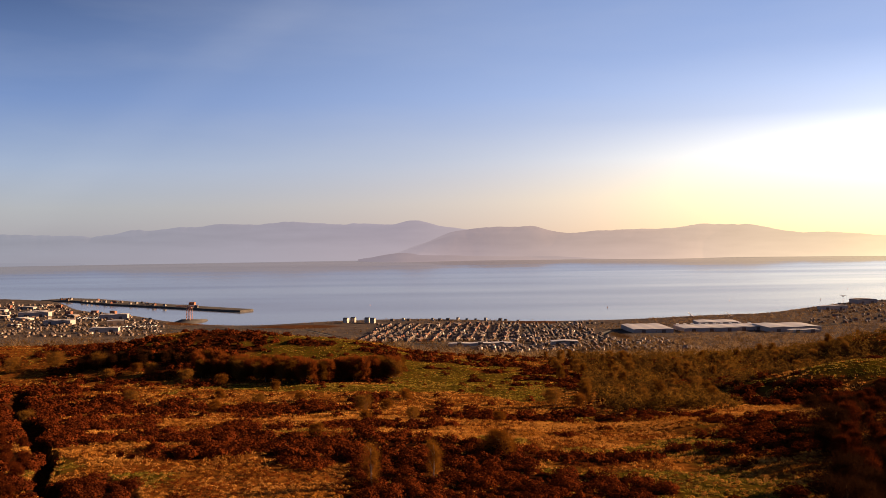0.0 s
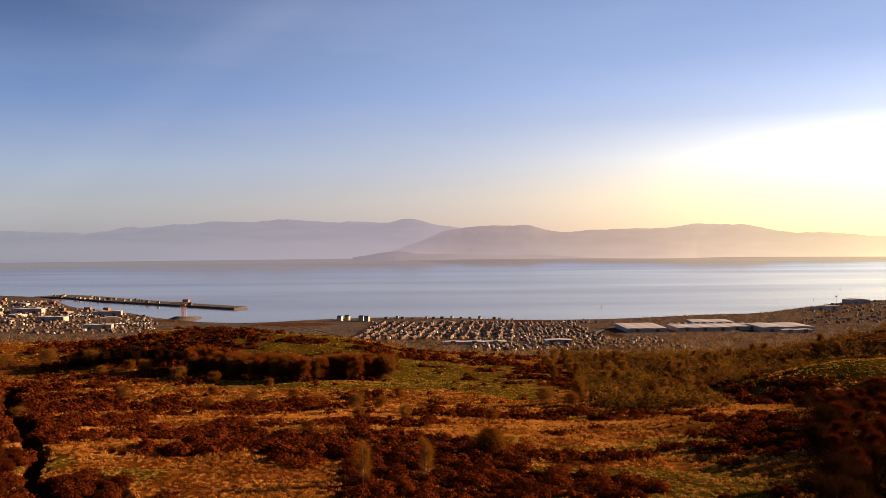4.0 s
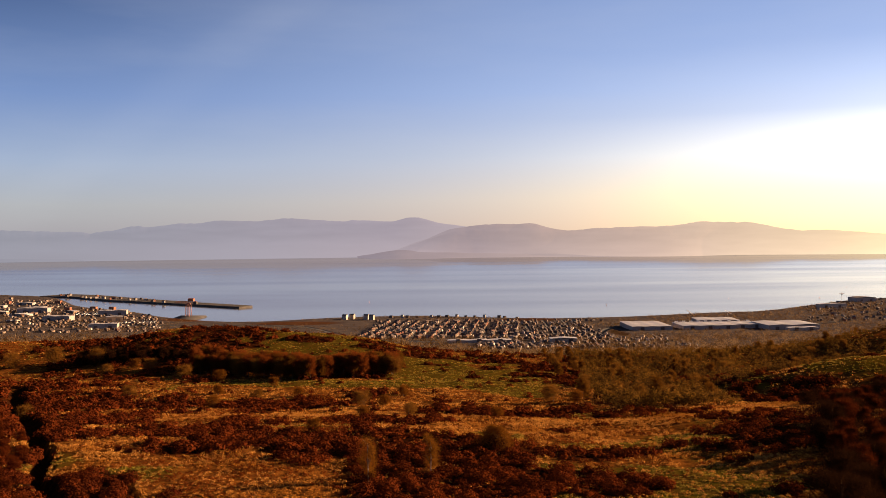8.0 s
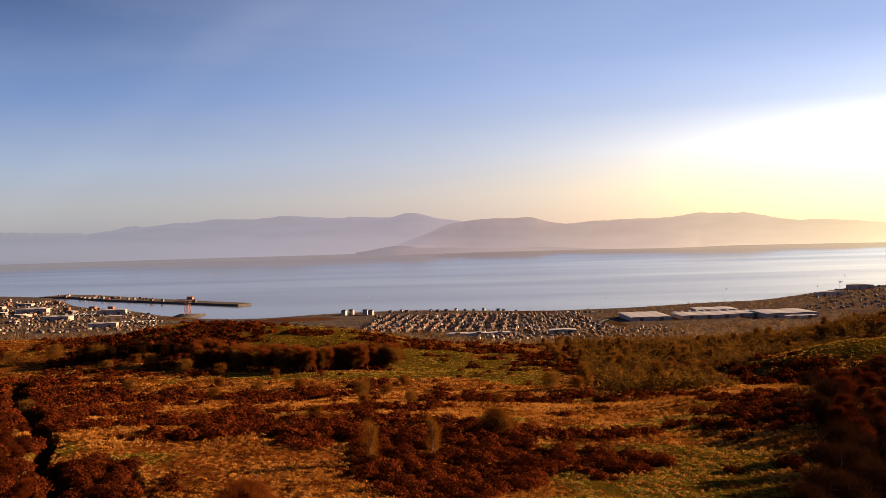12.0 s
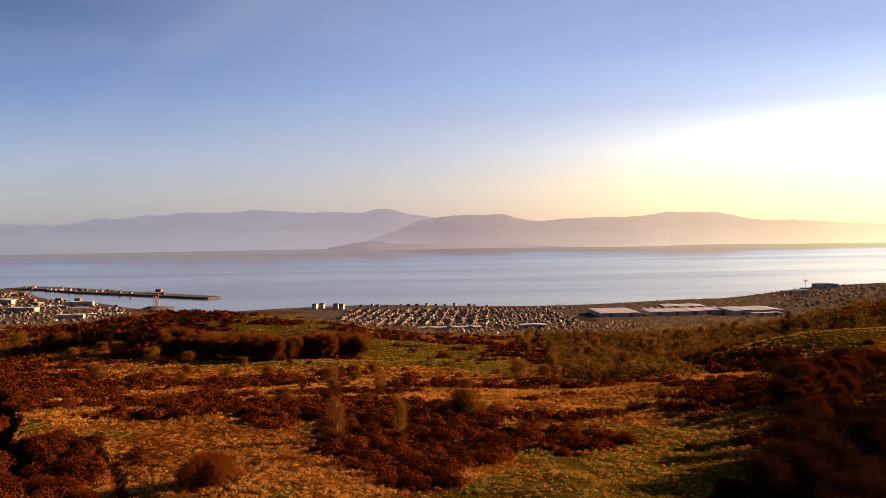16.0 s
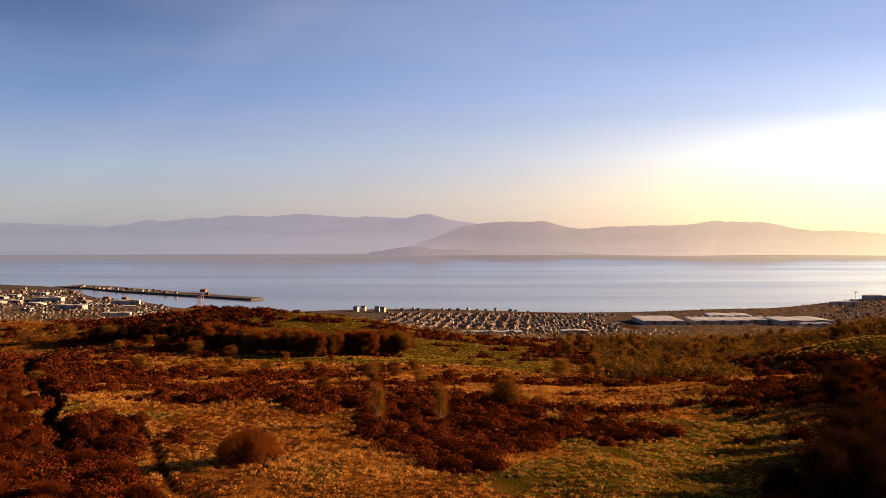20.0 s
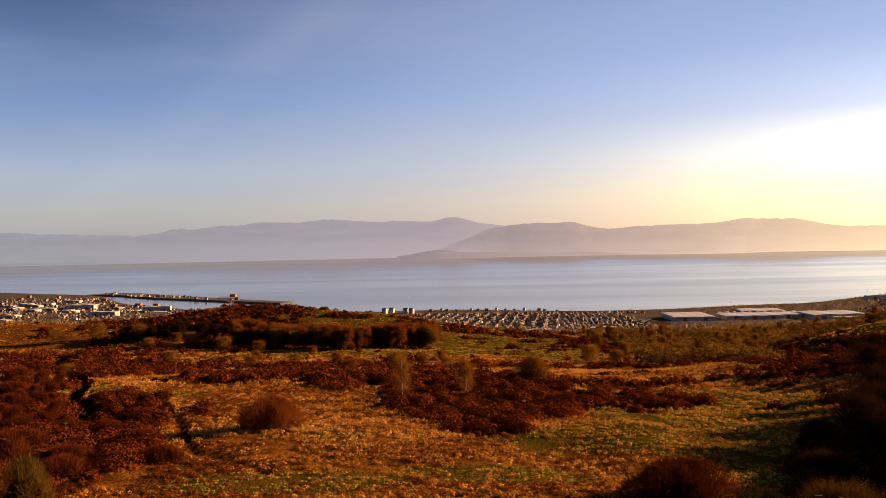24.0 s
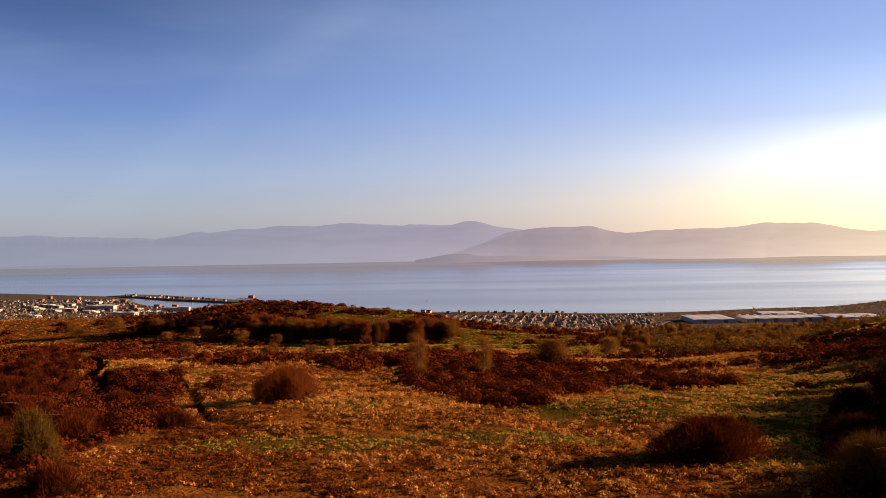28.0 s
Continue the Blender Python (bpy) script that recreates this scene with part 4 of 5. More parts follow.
bush_spots = [(-94, 314, 1, 1.5), (-79, 306, 0, 1.4), (-113, 335, 1, 1.5), (-120, 338, 0, 1.4), (-57, 291, 0, 1.1), (-128, 330, 1, 1.2), (-70, 270, 0, 1.2), (-95, 262, 1, 1.2),
              (-22, 235, 1, 1.3), (-16, 232, 0, 1.1), (-55, 255, 1, 1.2), (-44, 262, 0, 1.1), (30, 240, 1, 1.5), (36, 236, 0, 1.3), (-12, 265, 0, 1.2), (-18, 196, 0, 1.0),
              (-62, 232, 0, 1.2), (-105, 218, 1, 1.2), (-24, 160, 0, 0.9), (12, 196, 0, 0.9), (-160, 356, 1, 2.0), (-175, 350, 1, 1.8), (-140, 352, 1, 1.8), (-8, 205, 1, 0.9)]
used = set()
for x, y, k, size in bush_spots:
    (stand_copy if k in used else stand)(shrubs[k], x, y, tree_rng.uniform(0, 360), size)
    used.add(k)


def single(name, x, y, height, radius, base, count, length, width, seed, label, category, **more):
    return stand(make_tree(name, height, radius, base, count, length, width, seed, label, category, split=True, **more), x, y, 0, 1.0, 0.1)


single("bare_bush", -21.6, 91.0, 3.5, 3.7, 0.0, 13000, 1.05, 0.028, 201, "dense round reddish-brown bush alone on golden grass", "bush", stems=6, crown=M_RUSSET)
single("bare_bush", 13.6, 60.4, 3.0, 4.2, 0.0, 16000, 0.65, 0.03, 202, "wide low dark-red bush casting a long shadow on grass", "bush", stems=7, crown=M_RED)
single("bare_bush", 20.8, 51.5, 3.5, 3.5, 0.2, 7500, 1.0, 0.022, 203, "open brown bush of thin bare stems beside a shadow", "bush", stems=6, crown=M_DIM)
single("bare_bush", 8.2, 139.0, 4.2, 3.5, 0.2, 6200, 0.8, 0.04, 204, "rounded orange-brown bare bush standing in heath", "bush", stems=5, crown=M_OCHRE)
single("birch_tree", -10.2, 115.5, 6.2, 1.2, 0.6, 3000, 1.1, 0.016, 205, "slim young birch with pale trunk and fine twigs", "tree", bark=M_BIRCH, crown=M_AMBER)
single("birch_tree", -1.9, 121.0, 5.6, 1.1, 0.5, 2800, 1.1, 0.016, 206, "slender bare birch rising from dark heath scrub", "tree", bark=M_BIRCH, crown=M_AMBER)
single("lichen_bush", -29.8, 57.5, 3.8, 2.0, 0.5, 4200, 0.6, 0.03, 208, "pale yellowish lichen-covered bush at the grass edge", "bush", stems=4, crown=M_LICHEN)
single("bare_bush", -38.0, 64.0, 3.4, 2.7, 0.2, 4600, 0.8, 0.035, 209, "dark-brown tangled bush beside a pale lichened bush", "bush", stems=5, crown=M_RED)
single("bare_bush", -41.5, 76.0, 3.2, 2.8, 0.2, 4600, 0.8, 0.035, 210, "dark-red tangled bush at the edge of the heath", "bush", stems=5, crown=M_RED)
single("bare_bush", -24.5, 50.0, 1.8, 2.2, 0.1, 3600, 0.6, 0.03, 211, "low brown bush among rusty bracken", "bush", stems=5, crown=M_RED)
single("bare_bush", -62.0, 104.0, 2.4, 3.2, 0.2, 4600, 0.9, 0.04, 212, "broad dark-red bush beside a ditch", "bush", stems=5, crown=M_RED)
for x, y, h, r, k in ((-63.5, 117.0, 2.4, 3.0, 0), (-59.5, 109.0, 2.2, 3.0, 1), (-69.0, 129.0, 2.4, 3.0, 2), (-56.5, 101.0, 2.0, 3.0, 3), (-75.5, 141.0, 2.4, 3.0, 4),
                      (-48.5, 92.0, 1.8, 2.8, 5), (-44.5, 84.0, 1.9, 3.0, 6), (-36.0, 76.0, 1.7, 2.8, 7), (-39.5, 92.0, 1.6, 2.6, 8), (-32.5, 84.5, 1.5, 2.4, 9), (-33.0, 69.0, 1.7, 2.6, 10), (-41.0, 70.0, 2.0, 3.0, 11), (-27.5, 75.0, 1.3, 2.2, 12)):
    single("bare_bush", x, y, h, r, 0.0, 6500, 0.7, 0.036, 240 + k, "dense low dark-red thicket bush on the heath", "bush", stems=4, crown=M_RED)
# bushes in the shaded corner, darkened by colour
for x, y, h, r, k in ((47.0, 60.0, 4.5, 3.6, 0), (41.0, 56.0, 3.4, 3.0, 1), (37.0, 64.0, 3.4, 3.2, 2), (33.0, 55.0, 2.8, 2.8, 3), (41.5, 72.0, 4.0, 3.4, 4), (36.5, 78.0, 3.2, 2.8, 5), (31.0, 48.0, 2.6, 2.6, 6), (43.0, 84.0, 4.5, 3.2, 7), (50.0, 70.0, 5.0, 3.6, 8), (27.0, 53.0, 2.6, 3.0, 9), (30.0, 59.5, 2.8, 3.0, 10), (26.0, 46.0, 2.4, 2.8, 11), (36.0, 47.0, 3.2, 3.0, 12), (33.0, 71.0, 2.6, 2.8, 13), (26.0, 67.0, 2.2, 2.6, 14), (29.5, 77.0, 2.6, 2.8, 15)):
    single("bare_bush", x, y, h, r, 0.0, 6500, 0.8, 0.036, 260 + k, "thorn bush in the thicket coloured near-black for shade", "bush", stems=4, crown=M_SHADE)


# ---------- the town by the water ----------
def pane_mesh(w, h):
    """One shared window or door leaf, facing -y."""
    me = bpy.data.meshes.new("window")
    bm = boxes((-w / 2, -0.06, 0, w / 2, 0.02, h))
    bm.to_mesh(me)
    bm.free()
    me.materials.append(M_GLASS)
    return me


WINDOW, DOOR = pane_mesh(1.2, 1.2), pane_mesh(1.0, 2.0)


def opening(name, mesh, parent, x, y, z, turn):
    ob = new(name, mesh)
    ob.parent = parent
    ob.matrix_basis = pose(x, y, z, 0, 0, turn)
    return ob


def gable_walls(w, d, h, rise):
    bm = bmesh.new()
    prof = [(-w / 2, -0.6), (w / 2, -0.6), (w / 2, h), (0, h + rise), (-w / 2, h)]
    a, b = ([bm.verts.new((x, y, z)) for x, z in prof] for y in (-d / 2, d / 2))
    bm.faces.new(a)
    bm.faces.new(b[::-1])
    for k in range(5):
        bm.faces.new((a[k], b[k], b[(k + 1) % 5], a[(k + 1) % 5])[::-1])
    return bm


def gable_roof(w, d, h, rise, over=0.35, thick=0.16):
    bm = bmesh.new()
    slope = rise / (w / 2)
    for s in (-1, 1):
        lo, hi = (s * (w / 2 + over), h - over * slope), (0, h + rise)
        pts = [(lo[0], lo[1] + 0.02), (hi[0], hi[1] + 0.02), (hi[0], hi[1] + 0.02 + thick), (lo[0], lo[1] + 0.02 + thick)]
        a, b = ([bm.verts.new((x, y, z)) for x, z in pts] for y in (-d / 2 - over, d / 2 + over))
        bm.faces.new(a)
        bm.faces.new(b[::-1])
        for k in range(4):
            bm.faces.new((a[k], b[k], b[(k + 1) % 4], a[(k + 1) % 4]))
    return bm


def make_house(wall, roof, label, w=5.6, d=6.6, h=4.0, rise=1.9):
    root = new("house")
    part("wall", gable_walls(w, d, h, rise), wall, root)
    top = part("roof", gable_roof(w, d, h, rise), roof, root)
    part("chimney", boxes((-0.4, d / 2 - 1.2, h + rise - 0.8, 0.4, d / 2 - 0.5, h + rise + 0.9)), M_GREY, top)
    for x in (-1.5, 1.5):
        opening("window", WINDOW, root, x, -d / 2, 2.9, 0)
        opening("window", WINDOW, root, w / 2, x, 2.9, 90)
    opening("window", WINDOW, root, -1.5, -d / 2, 0.9, 0)
    opening("door", DOOR, root, 1.3, -d / 2, 0.05, 0)
    return tagged(root, label, "house", "town houses")


HOUSES = [make_house(M_RENDER, M_SLATE, "small white-rendered house with a dark slate roof"),
          make_house(M_CREAM, M_TILE, "small cream house with a brown tiled roof"),
          make_house(M_GREY, M_SLATE, "grey harled house with a dark slate roof"),
          make_house(M_BRICK, M_SLATE, "red sandstone house with a slate roof")]
placed = set()


def put(models_, k, x, y, turn=0.0, size=1.0, sink=0.15):
    key = (id(models_), k)
    ob = models_[k] if key not in placed else copy_thing(models_[k], pose(0, 0, 0))
    placed.add(key)
    return stand(ob, x, y, turn, size, sink)


town_rng = random.Random(17)
count = 0
for street in range(10):
    for row in range(21):
        for side in (-1, 1):
            y = 905 + 11 * row + town_rng.uniform(-1.5, 1.5)
            x = -84 + 25.5 * street + 0.09 * (y - 905) + side * 6.5 + town_rng.uniform(-0.8, 0.8)
            if town_rng.random() < 0.2 or y > 1135 or (x > 100 and y > 1080) or (x > 125 and y < 960) or count > 230:
                continue
            pale = (row + street) % 5 < 2 and town_rng.random() < 0.75
            put(HOUSES, town_rng.choice((0, 1, 1) if pale else (2, 3, 2, 1)), x, y, (58 if pale else town_rng.choice((-30, 58, 58))) + town_rng.uniform(-5, 5), town_rng.uniform(0.6, 0.74))
            count += 1


def make_block(w, d, h, wall, label, cols, floors, pitched=False):
    root = new("apartment_block")
    if pitched:
        part("wall", gable_walls(d, w, h, 2.4), wall, root).matrix_basis = pose(0, 0, 0, 0, 0, 90)
        part("roof", gable_roof(d, w, h, 2.4), M_SLATE, root).matrix_basis = pose(0, 0, 0, 0, 0, 90)
    else:
        part("wall", boxes((-w / 2, -d / 2, -0.6, w / 2, d / 2, h)), wall, root)
        part("roof", boxes((-w / 2 - 0.2, -d / 2 - 0.2, h + 0.004, w / 2 + 0.2, d / 2 + 0.2, h + 0.5)), M_SLATE, root)
    for i in range(cols):
        for j in range(floors):
            opening("window", WINDOW, root, -w / 2 + (i + 0.5) * w / cols, -d / 2, 0.9 + j * (h - 0.6) / floors, 0)
    return tagged(root, label, "building", "apartment blocks")


BLOCKS = [make_block(14, 9, 7.5, M_GREY, "grey three-storey flats in a row along the waterfront", 3, 3, True),
          make_block(12, 9, 11, M_RENDER, "tall pale rendered flats standing by the shore", 3, 4, True),
          make_block(30, 12, 13, M_BRICK, "long dark red sandstone dockside warehouse", 8, 4, False),
          make_block(16, 12, 8, M_CREAM, "cream flat-roofed office building", 4, 2, False)]
for k in range(14):
    put(BLOCKS, (0, 1, 0)[k % 3], -72 + 13.2 * k + town_rng.uniform(-4, 4), 1200 - (9 if k > 9 else 0) + 2 * math.sin(k), town_rng.uniform(-34, -16), town_rng.uniform(0.22, 0.36))
for x, y, k in ((-133, 1178, 1), (-124, 1186, 1), (-104, 1178, 1), (-96, 1170, 1), (-604, 1400, 2), (-566, 1408, 2), (-532, 1398, 2), (-452, 1230, 3), (-700, 1500, 3), (-760, 1440, 3), (-802, 1352, 1), (-650, 1440, 3), (-880, 1620, 2), (-820, 1600, 3), (-780, 1560, 2), (-735, 1610, 3), (-860, 1520, 3), (-905, 1700, 2), (-690, 1560, 2), (-840, 1690, 3), (-620, 1320, 3), (-560, 1260, 3)):
    put(BLOCKS, k, x, y, town_rng.uniform(-35, -15), 0.4 if y > 1200 else 0.55)

TOWERS = [make_block(22, 14, 24, M_RENDER, "tall pale tower block standing above the shore", 5, 8, False), make_block(40, 14, 14, M_RENDER, "long pale slab of flats above the shore", 9, 5, False)]
for x, y, k in ((760, 1215, 0), (800, 1212, 0), (715, 1205, 1), (850, 1235, 1)):
    put(TOWERS, k, x, y, -35, 0.8)


def make_shed(x, y, w, d, h, turn, bays, label, wall=M_CLAD, roof=M_METAL, skylights=0):
    root = new("industrial_shed")
    part("wall", boxes((-w / 2, -d / 2, -2, w / 2, d / 2, h)), wall, root)
    for b in range(bays):
        bw = w / bays
        r = gable_roof(bw, d, h, 0.03 * bw, 0.2, 0.25)
        part("roof", r, roof, root).location.x = -w / 2 + (b + 0.5) * bw
    for k in range(skylights):
        part("skylight", boxes((-1.6, -1.0, 0, 1.6, 1.0, 1.1)), M_WHITE, root).location = (-w / 2 + (k + 0.5) * w / skylights, d / 2 - 2.0, h + 0.7)
    for k in range(max(2, int(w / 16))):
        part("roller_door", boxes((-2.2, -d / 2 - 0.12, 0, 2.2, -d / 2 + 0.05, 4.2)), M_GREY, root).location.x = -w / 2 + (k + 0.5) * w / max(2, int(w / 16))
    tagged(root, label, "warehouse", "industrial sheds")
    return stand(root, x, y, turn, 1.0, 0.0)


make_shed(236, 1012, 46, 60, 4.8, 2, 3, "large grey warehouse with a pale metal roof", skylights=0)
make_shed(303, 1008, 62, 42, 4.6, 3, 3, "long low factory shed with pale roof and skylights", skylights=7)
make_shed(352, 1016, 34, 36, 4.6, 3, 2, "grey factory shed with pale roof beside a long shed", skylights=3)
make_shed(338, 1078, 50, 34, 4.6, -2, 2, "white-roofed shed behind the factory row")
make_shed(393, 998, 60, 46, 5.6, 5, 2, "broad bright-roofed warehouse near the shore", skylights=0)
make_shed(398, 962, 34, 9, 3.4, 5, 2, "low white-fronted unit before a broad warehouse", wall=M_RENDER)
make_shed(35, 848, 62, 10, 2.6, 1, 3, "long low pale-roofed building below the houses")
make_shed(116, 838, 26, 11, 4.5, 0, 1, "small white-roofed workshop beside trees", wall=M_RENDER)
make_shed(584, 1306, 46, 9, 6, 12, 2, "long low white building near the water", wall=M_RENDER)
make_shed(690, 1430, 34, 24, 7, 10, 1, "dark bulky hall on the far point", roof=M_SLATE)
make_shed(-451, 1192, 22, 13, 6, 20, 1, "sunlit cream shed in a yard", wall=M_CREAM)
make_shed(-492, 1296, 40, 15, 7, 10, 2, "pale-roofed dock shed beside parked cars")
make_shed(-420, 1075, 34, 12, 6, 8, 2, "white-roofed workshop at the foot of the hill", wall=M_RENDER)
make_shed(-536, 1210, 40, 14, 6, -6, 2, "grey-roofed shed in the old dock town")
make_shed(-640, 1360, 46, 16, 7, 4, 2, "long grey shed behind the dock")

# the many low workshops and stores of the dock town
for k in range(20):
    y = town_rng.uniform(1080, 1560)
    x = (-0.46 + town_rng.uniform(-0.12, 0.1)) * y
    if y < float(shore_line(x)) - 40:
        make_shed(x, y, town_rng.uniform(14, 34), town_rng.uniform(8, 13), town_rng.uniform(2.5, 4.2), town_rng.uniform(-30, 5), town_rng.choice((1, 2)),
                  "low white-roofed store in the dock town", wall=town_rng.choice((M_RENDER, M_CREAM, M_CLAD)), roof=town_rng.choice((M_METAL, M_PALE)))

# loose houses round the docks, east of the sheds and above the estate
loose = 0
while loose < 90:
    zone = town_rng.choice((0, 0, 1, 1, 2))
    if zone == 0:
        y = town_rng.uniform(1040, 1480)
        x = -0.45 * y + town_rng.uniform(-0.17, 0.13) * y
    elif zone == 1:
        y = town_rng.uniform(1080, 1420)
        x = 0.46 * y + town_rng.uniform(-20, 110)
    else:
        y = town_rng.uniform(760, 905)
        x = town_rng.uniform(20, 160)
    if y < float(shore_line(x)) - 30:
        put(HOUSES, town_rng.choice((0, 1, 2, 3, 2)), x, y, town_rng.choice((-30, -30, 62, -20)) + town_rng.uniform(-12, 12), town_rng.uniform(0.5, 0.72))
        loose += 1


# the quay that shelters the dock, with its sheds
def build_quay():
    bm = bmesh.new()
    line = [(-800, 1790, 95), (-720, 1755, 80), (-610, 1655, 84), (-520, 1590, 62), (-430, 1525, 50), (-330, 1455, 44)]
    lo, hi = [], []
    for x, y, wide in line:
        n = Vector((0.55, 0.83, 0)) * wide * 0.34
        c = Vector((x, y, 0))
        lo.append([bm.verts.new(c - n + Vector((0, 0, z))) for z in (-3, 3.2)])
        hi.append([bm.verts.new(c + n + Vector((0, 0, z))) for z in (-3, 3.2)])
    for k in range(len(line) - 1):
        bm.faces.new((lo[k][0], lo[k + 1][0], lo[k + 1][1], lo[k][1]))
        bm.faces.new((hi[k][0], hi[k][1], hi[k + 1][1], hi[k + 1][0]))
        bm.faces.new((lo[k][1], lo[k + 1][1], hi[k + 1][1], hi[k][1]))
    for k, flip in ((0, 1), (-1, 0)):
        f = [lo[k][0], lo[k][1], hi[k][1], hi[k][0]]
        bm.faces.new(f if flip else f[::-1])
    me = bpy.data.meshes.new("quay")
    bm.to_mesh(me)
    bm.free()
    me.materials.append(M_STONE)
    return tagged(new("quay", me), "long dark stone quay sheltering the dock", "quay", kind="structure")


build_quay()
for k in range(34):
    t = town_rng.uniform(0.0, 0.78)
    x, y = -790 + 380 * t + town_rng.uniform(-14, 14), 1778 - 280 * t + town_rng.uniform(-14, 14)
    ob = put(HOUSES, town_rng.choice((0, 0, 2, 3)), x, y, town_rng.uniform(0, 180), town_rng.uniform(0.5, 0.8))
    ob.location.z = 3.2


def build_far_houses():
    """The many more houses of the town, too small and far to be told apart, as one mass."""
    verts, faces, mats, base = [], [], [], 0
    w, d, h, rise = 2.4, 3.0, 3.4, 1.5
    shape = np.array([(-w, -d, -1), (w, -d, -1), (w, d, -1), (-w, d, -1), (-w, -d, h), (w, -d, h), (w, d, h), (-w, d, h), (0, -d, h + rise), (0, d, h + rise),
                      (-w - .3, -d - .2, h - .1), (w + .3, -d - .2, h - .1), (w + .3, d + .2, h - .1), (-w - .3, d + .2, h - .1), (0, -d - .2, h + rise + .1), (0, d + .2, h + rise + .1)])
    tris = np.array([(0, 1, 5), (0, 5, 4), (1, 2, 6), (1, 6, 5), (2, 3, 7), (2, 7, 6), (3, 0, 4), (3, 4, 7), (4, 5, 8), (6, 7, 9), (10, 14, 15), (10, 15, 13), (11, 12, 15), (11, 15, 14)])
    wall_of = np.array([0] * 10 + [3] * 4)
    made = 0
    while made < 1900:
        zone = made % 7
        if zone < 3:
            y = town_rng.uniform(1020, 1650)
            x = -0.47 * y + town_rng.uniform(-0.15, 0.15) * y
        elif zone < 5:
            y = town_rng.uniform(905, 1140)
            x = town_rng.uniform(-88, 205)
        elif zone == 5:
            y = town_rng.uniform(1080, 1500)
            x = 0.44 * y + town_rng.uniform(-30, 300)
        else:
            y = town_rng.uniform(770, 905)
            x = town_rng.uniform(30, 230)
        if y > float(shore_line(x)) - 25 or (178 < x < 430 and 900 < y < 1110):
            continue
        a, k = radians(town_rng.choice((-30, -30, -26, 60)) + town_rng.uniform(-12, 12)), town_rng.uniform(0.4, 0.66)
        c, s_ = math.cos(a) * k, math.sin(a) * k
        p = shape @ np.array([(c, s_, 0), (-s_, c, 0), (0, 0, k)]) + (x, y, float(ground_z(x, y)))
        verts.append(p)
        faces.append(tris + base)
        mats.append(np.where(wall_of == 0, town_rng.choice((0, 1, 2, 2, 2, 2, 2)), 3))
        base += len(p)
        made += 1
    ob = mesh_object("far_houses", np.concatenate(verts), np.concatenate(faces), M_RENDER)
    for m in (M_CREAM, M_GREY, M_SLATE):
        ob.data.materials.append(m)
    ob.data.polygons.foreach_set("material_index", np.concatenate(mats).astype(np.int32))
    tagged(ob, "crowded small houses with dark roofs filling the town", "houses", kind="stuff")


build_far_houses()


def lattice(bm, a, b, r):
    tube(bm, [a, b], [r, r], 4)


def build_hammerhead(x, y):
    root = new("harbour_crane")
    for sx in (-1, 1):
        for sy in (-1, 1):
            bm = bmesh.new()
            lattice(bm, (sx * 3.4, sy * 3.4, -1), (sx * 2.6, sy * 2.6, 18), 0.4)
            part("leg", bm, M_STEEL, root)
    for k in range(4):
        for s in (-1, 1):
            bm = bmesh.new()
            lattice(bm, (-3.3, s * 3.3, 4.5 * k), (3.0, s * 3.0, 4.5 * k + 4.5), 0.22)
            lattice(bm, (3.3, s * 3.3, 4.5 * k), (-3.0, s * 3.0, 4.5 * k + 4.5), 0.22)
            part("brace", bm, M_STEEL, root)
    part("turntable", tube(bmesh.new(), [(0, 0, 18), (0, 0, 19.5)], [3.6, 3.6], 12), M_STEEL, root)
    bm = boxes((-14, -1.5, 19.6, 22, -1.1, 20.4), (-14, 1.1, 19.6, 22, 1.5, 20.4), (-14, -1.5, 22.2, 18, -1.1, 22.8), (-14, 1.1, 22.2, 18, 1.5, 22.8))
    for k in range(12):
        lattice(bm, (-14 + 3 * k, -1.3, 20), (-12.5 + 3 * k, -1.3, 22.5), 0.18)
        lattice(bm, (-14 + 3 * k, 1.3, 20), (-12.5 + 3 * k, 1.3, 22.5), 0.18)
    jib = part("jib", bm, M_STEEL, root)
    part("counterweight", boxes((-14.5, -2.2, 18.4, -9, 2.2, 21.8)), M_STONE, jib)
    part("machine_house", gable_walls(5, 9, 3.2, 1.0), M_BRICK, root).matrix_basis = pose(-5, 0, 22.9, 0, 0, 90)
    tagged(root, "rust-red hammerhead harbour crane beside the dock", "crane")
    root.matrix_basis = pose(x, y, 2.0, 0, 0, 165)
    return root


build_hammerhead(-378, 1290)
mole = mesh_object("crane_mole", [(-395, 1252, -2), (-358, 1240, -2), (-352, 1306, -2), (-398, 1312, -2), (-392, 1256, 2.2), (-361, 1246, 2.2), (-356, 1302, 2.2), (-394, 1306, 2.2)],
                   [(4, 5, 6, 7), (0, 1, 5, 4), (1, 2, 6, 5), (2, 3, 7, 6), (3, 0, 4, 7)], M_STONE)
tagged(mole, "stone dock mole under the harbour crane", "quay", kind="structure")


def build_boom(x, y, turn):
    root = new("loading_boom")
    bm = bmesh.new()
    lattice(bm, (0, 0, 3), (-17, 0, 14), 0.7)
    part("boom", bm, M_CLAD, root)
    bm = bmesh.new()
    lattice(bm, (-9, -2, -1), (-9, 0, 8.4), 0.35)
    lattice(bm, (-9, 2, -1), (-9, 0, 8.4), 0.35)
    part("trestle", bm, M_CLAD, root)
    part("hopper", boxes((-2, -2, -1, 3, 2, 4)), M_CLAD, root)
    tagged(root, "dark inclined loading boom on the shore", "conveyor")
    stand(root, x, y, turn, 0.5)


build_boom(396, 1194, 0)
build_boom(345, 1203, 20)


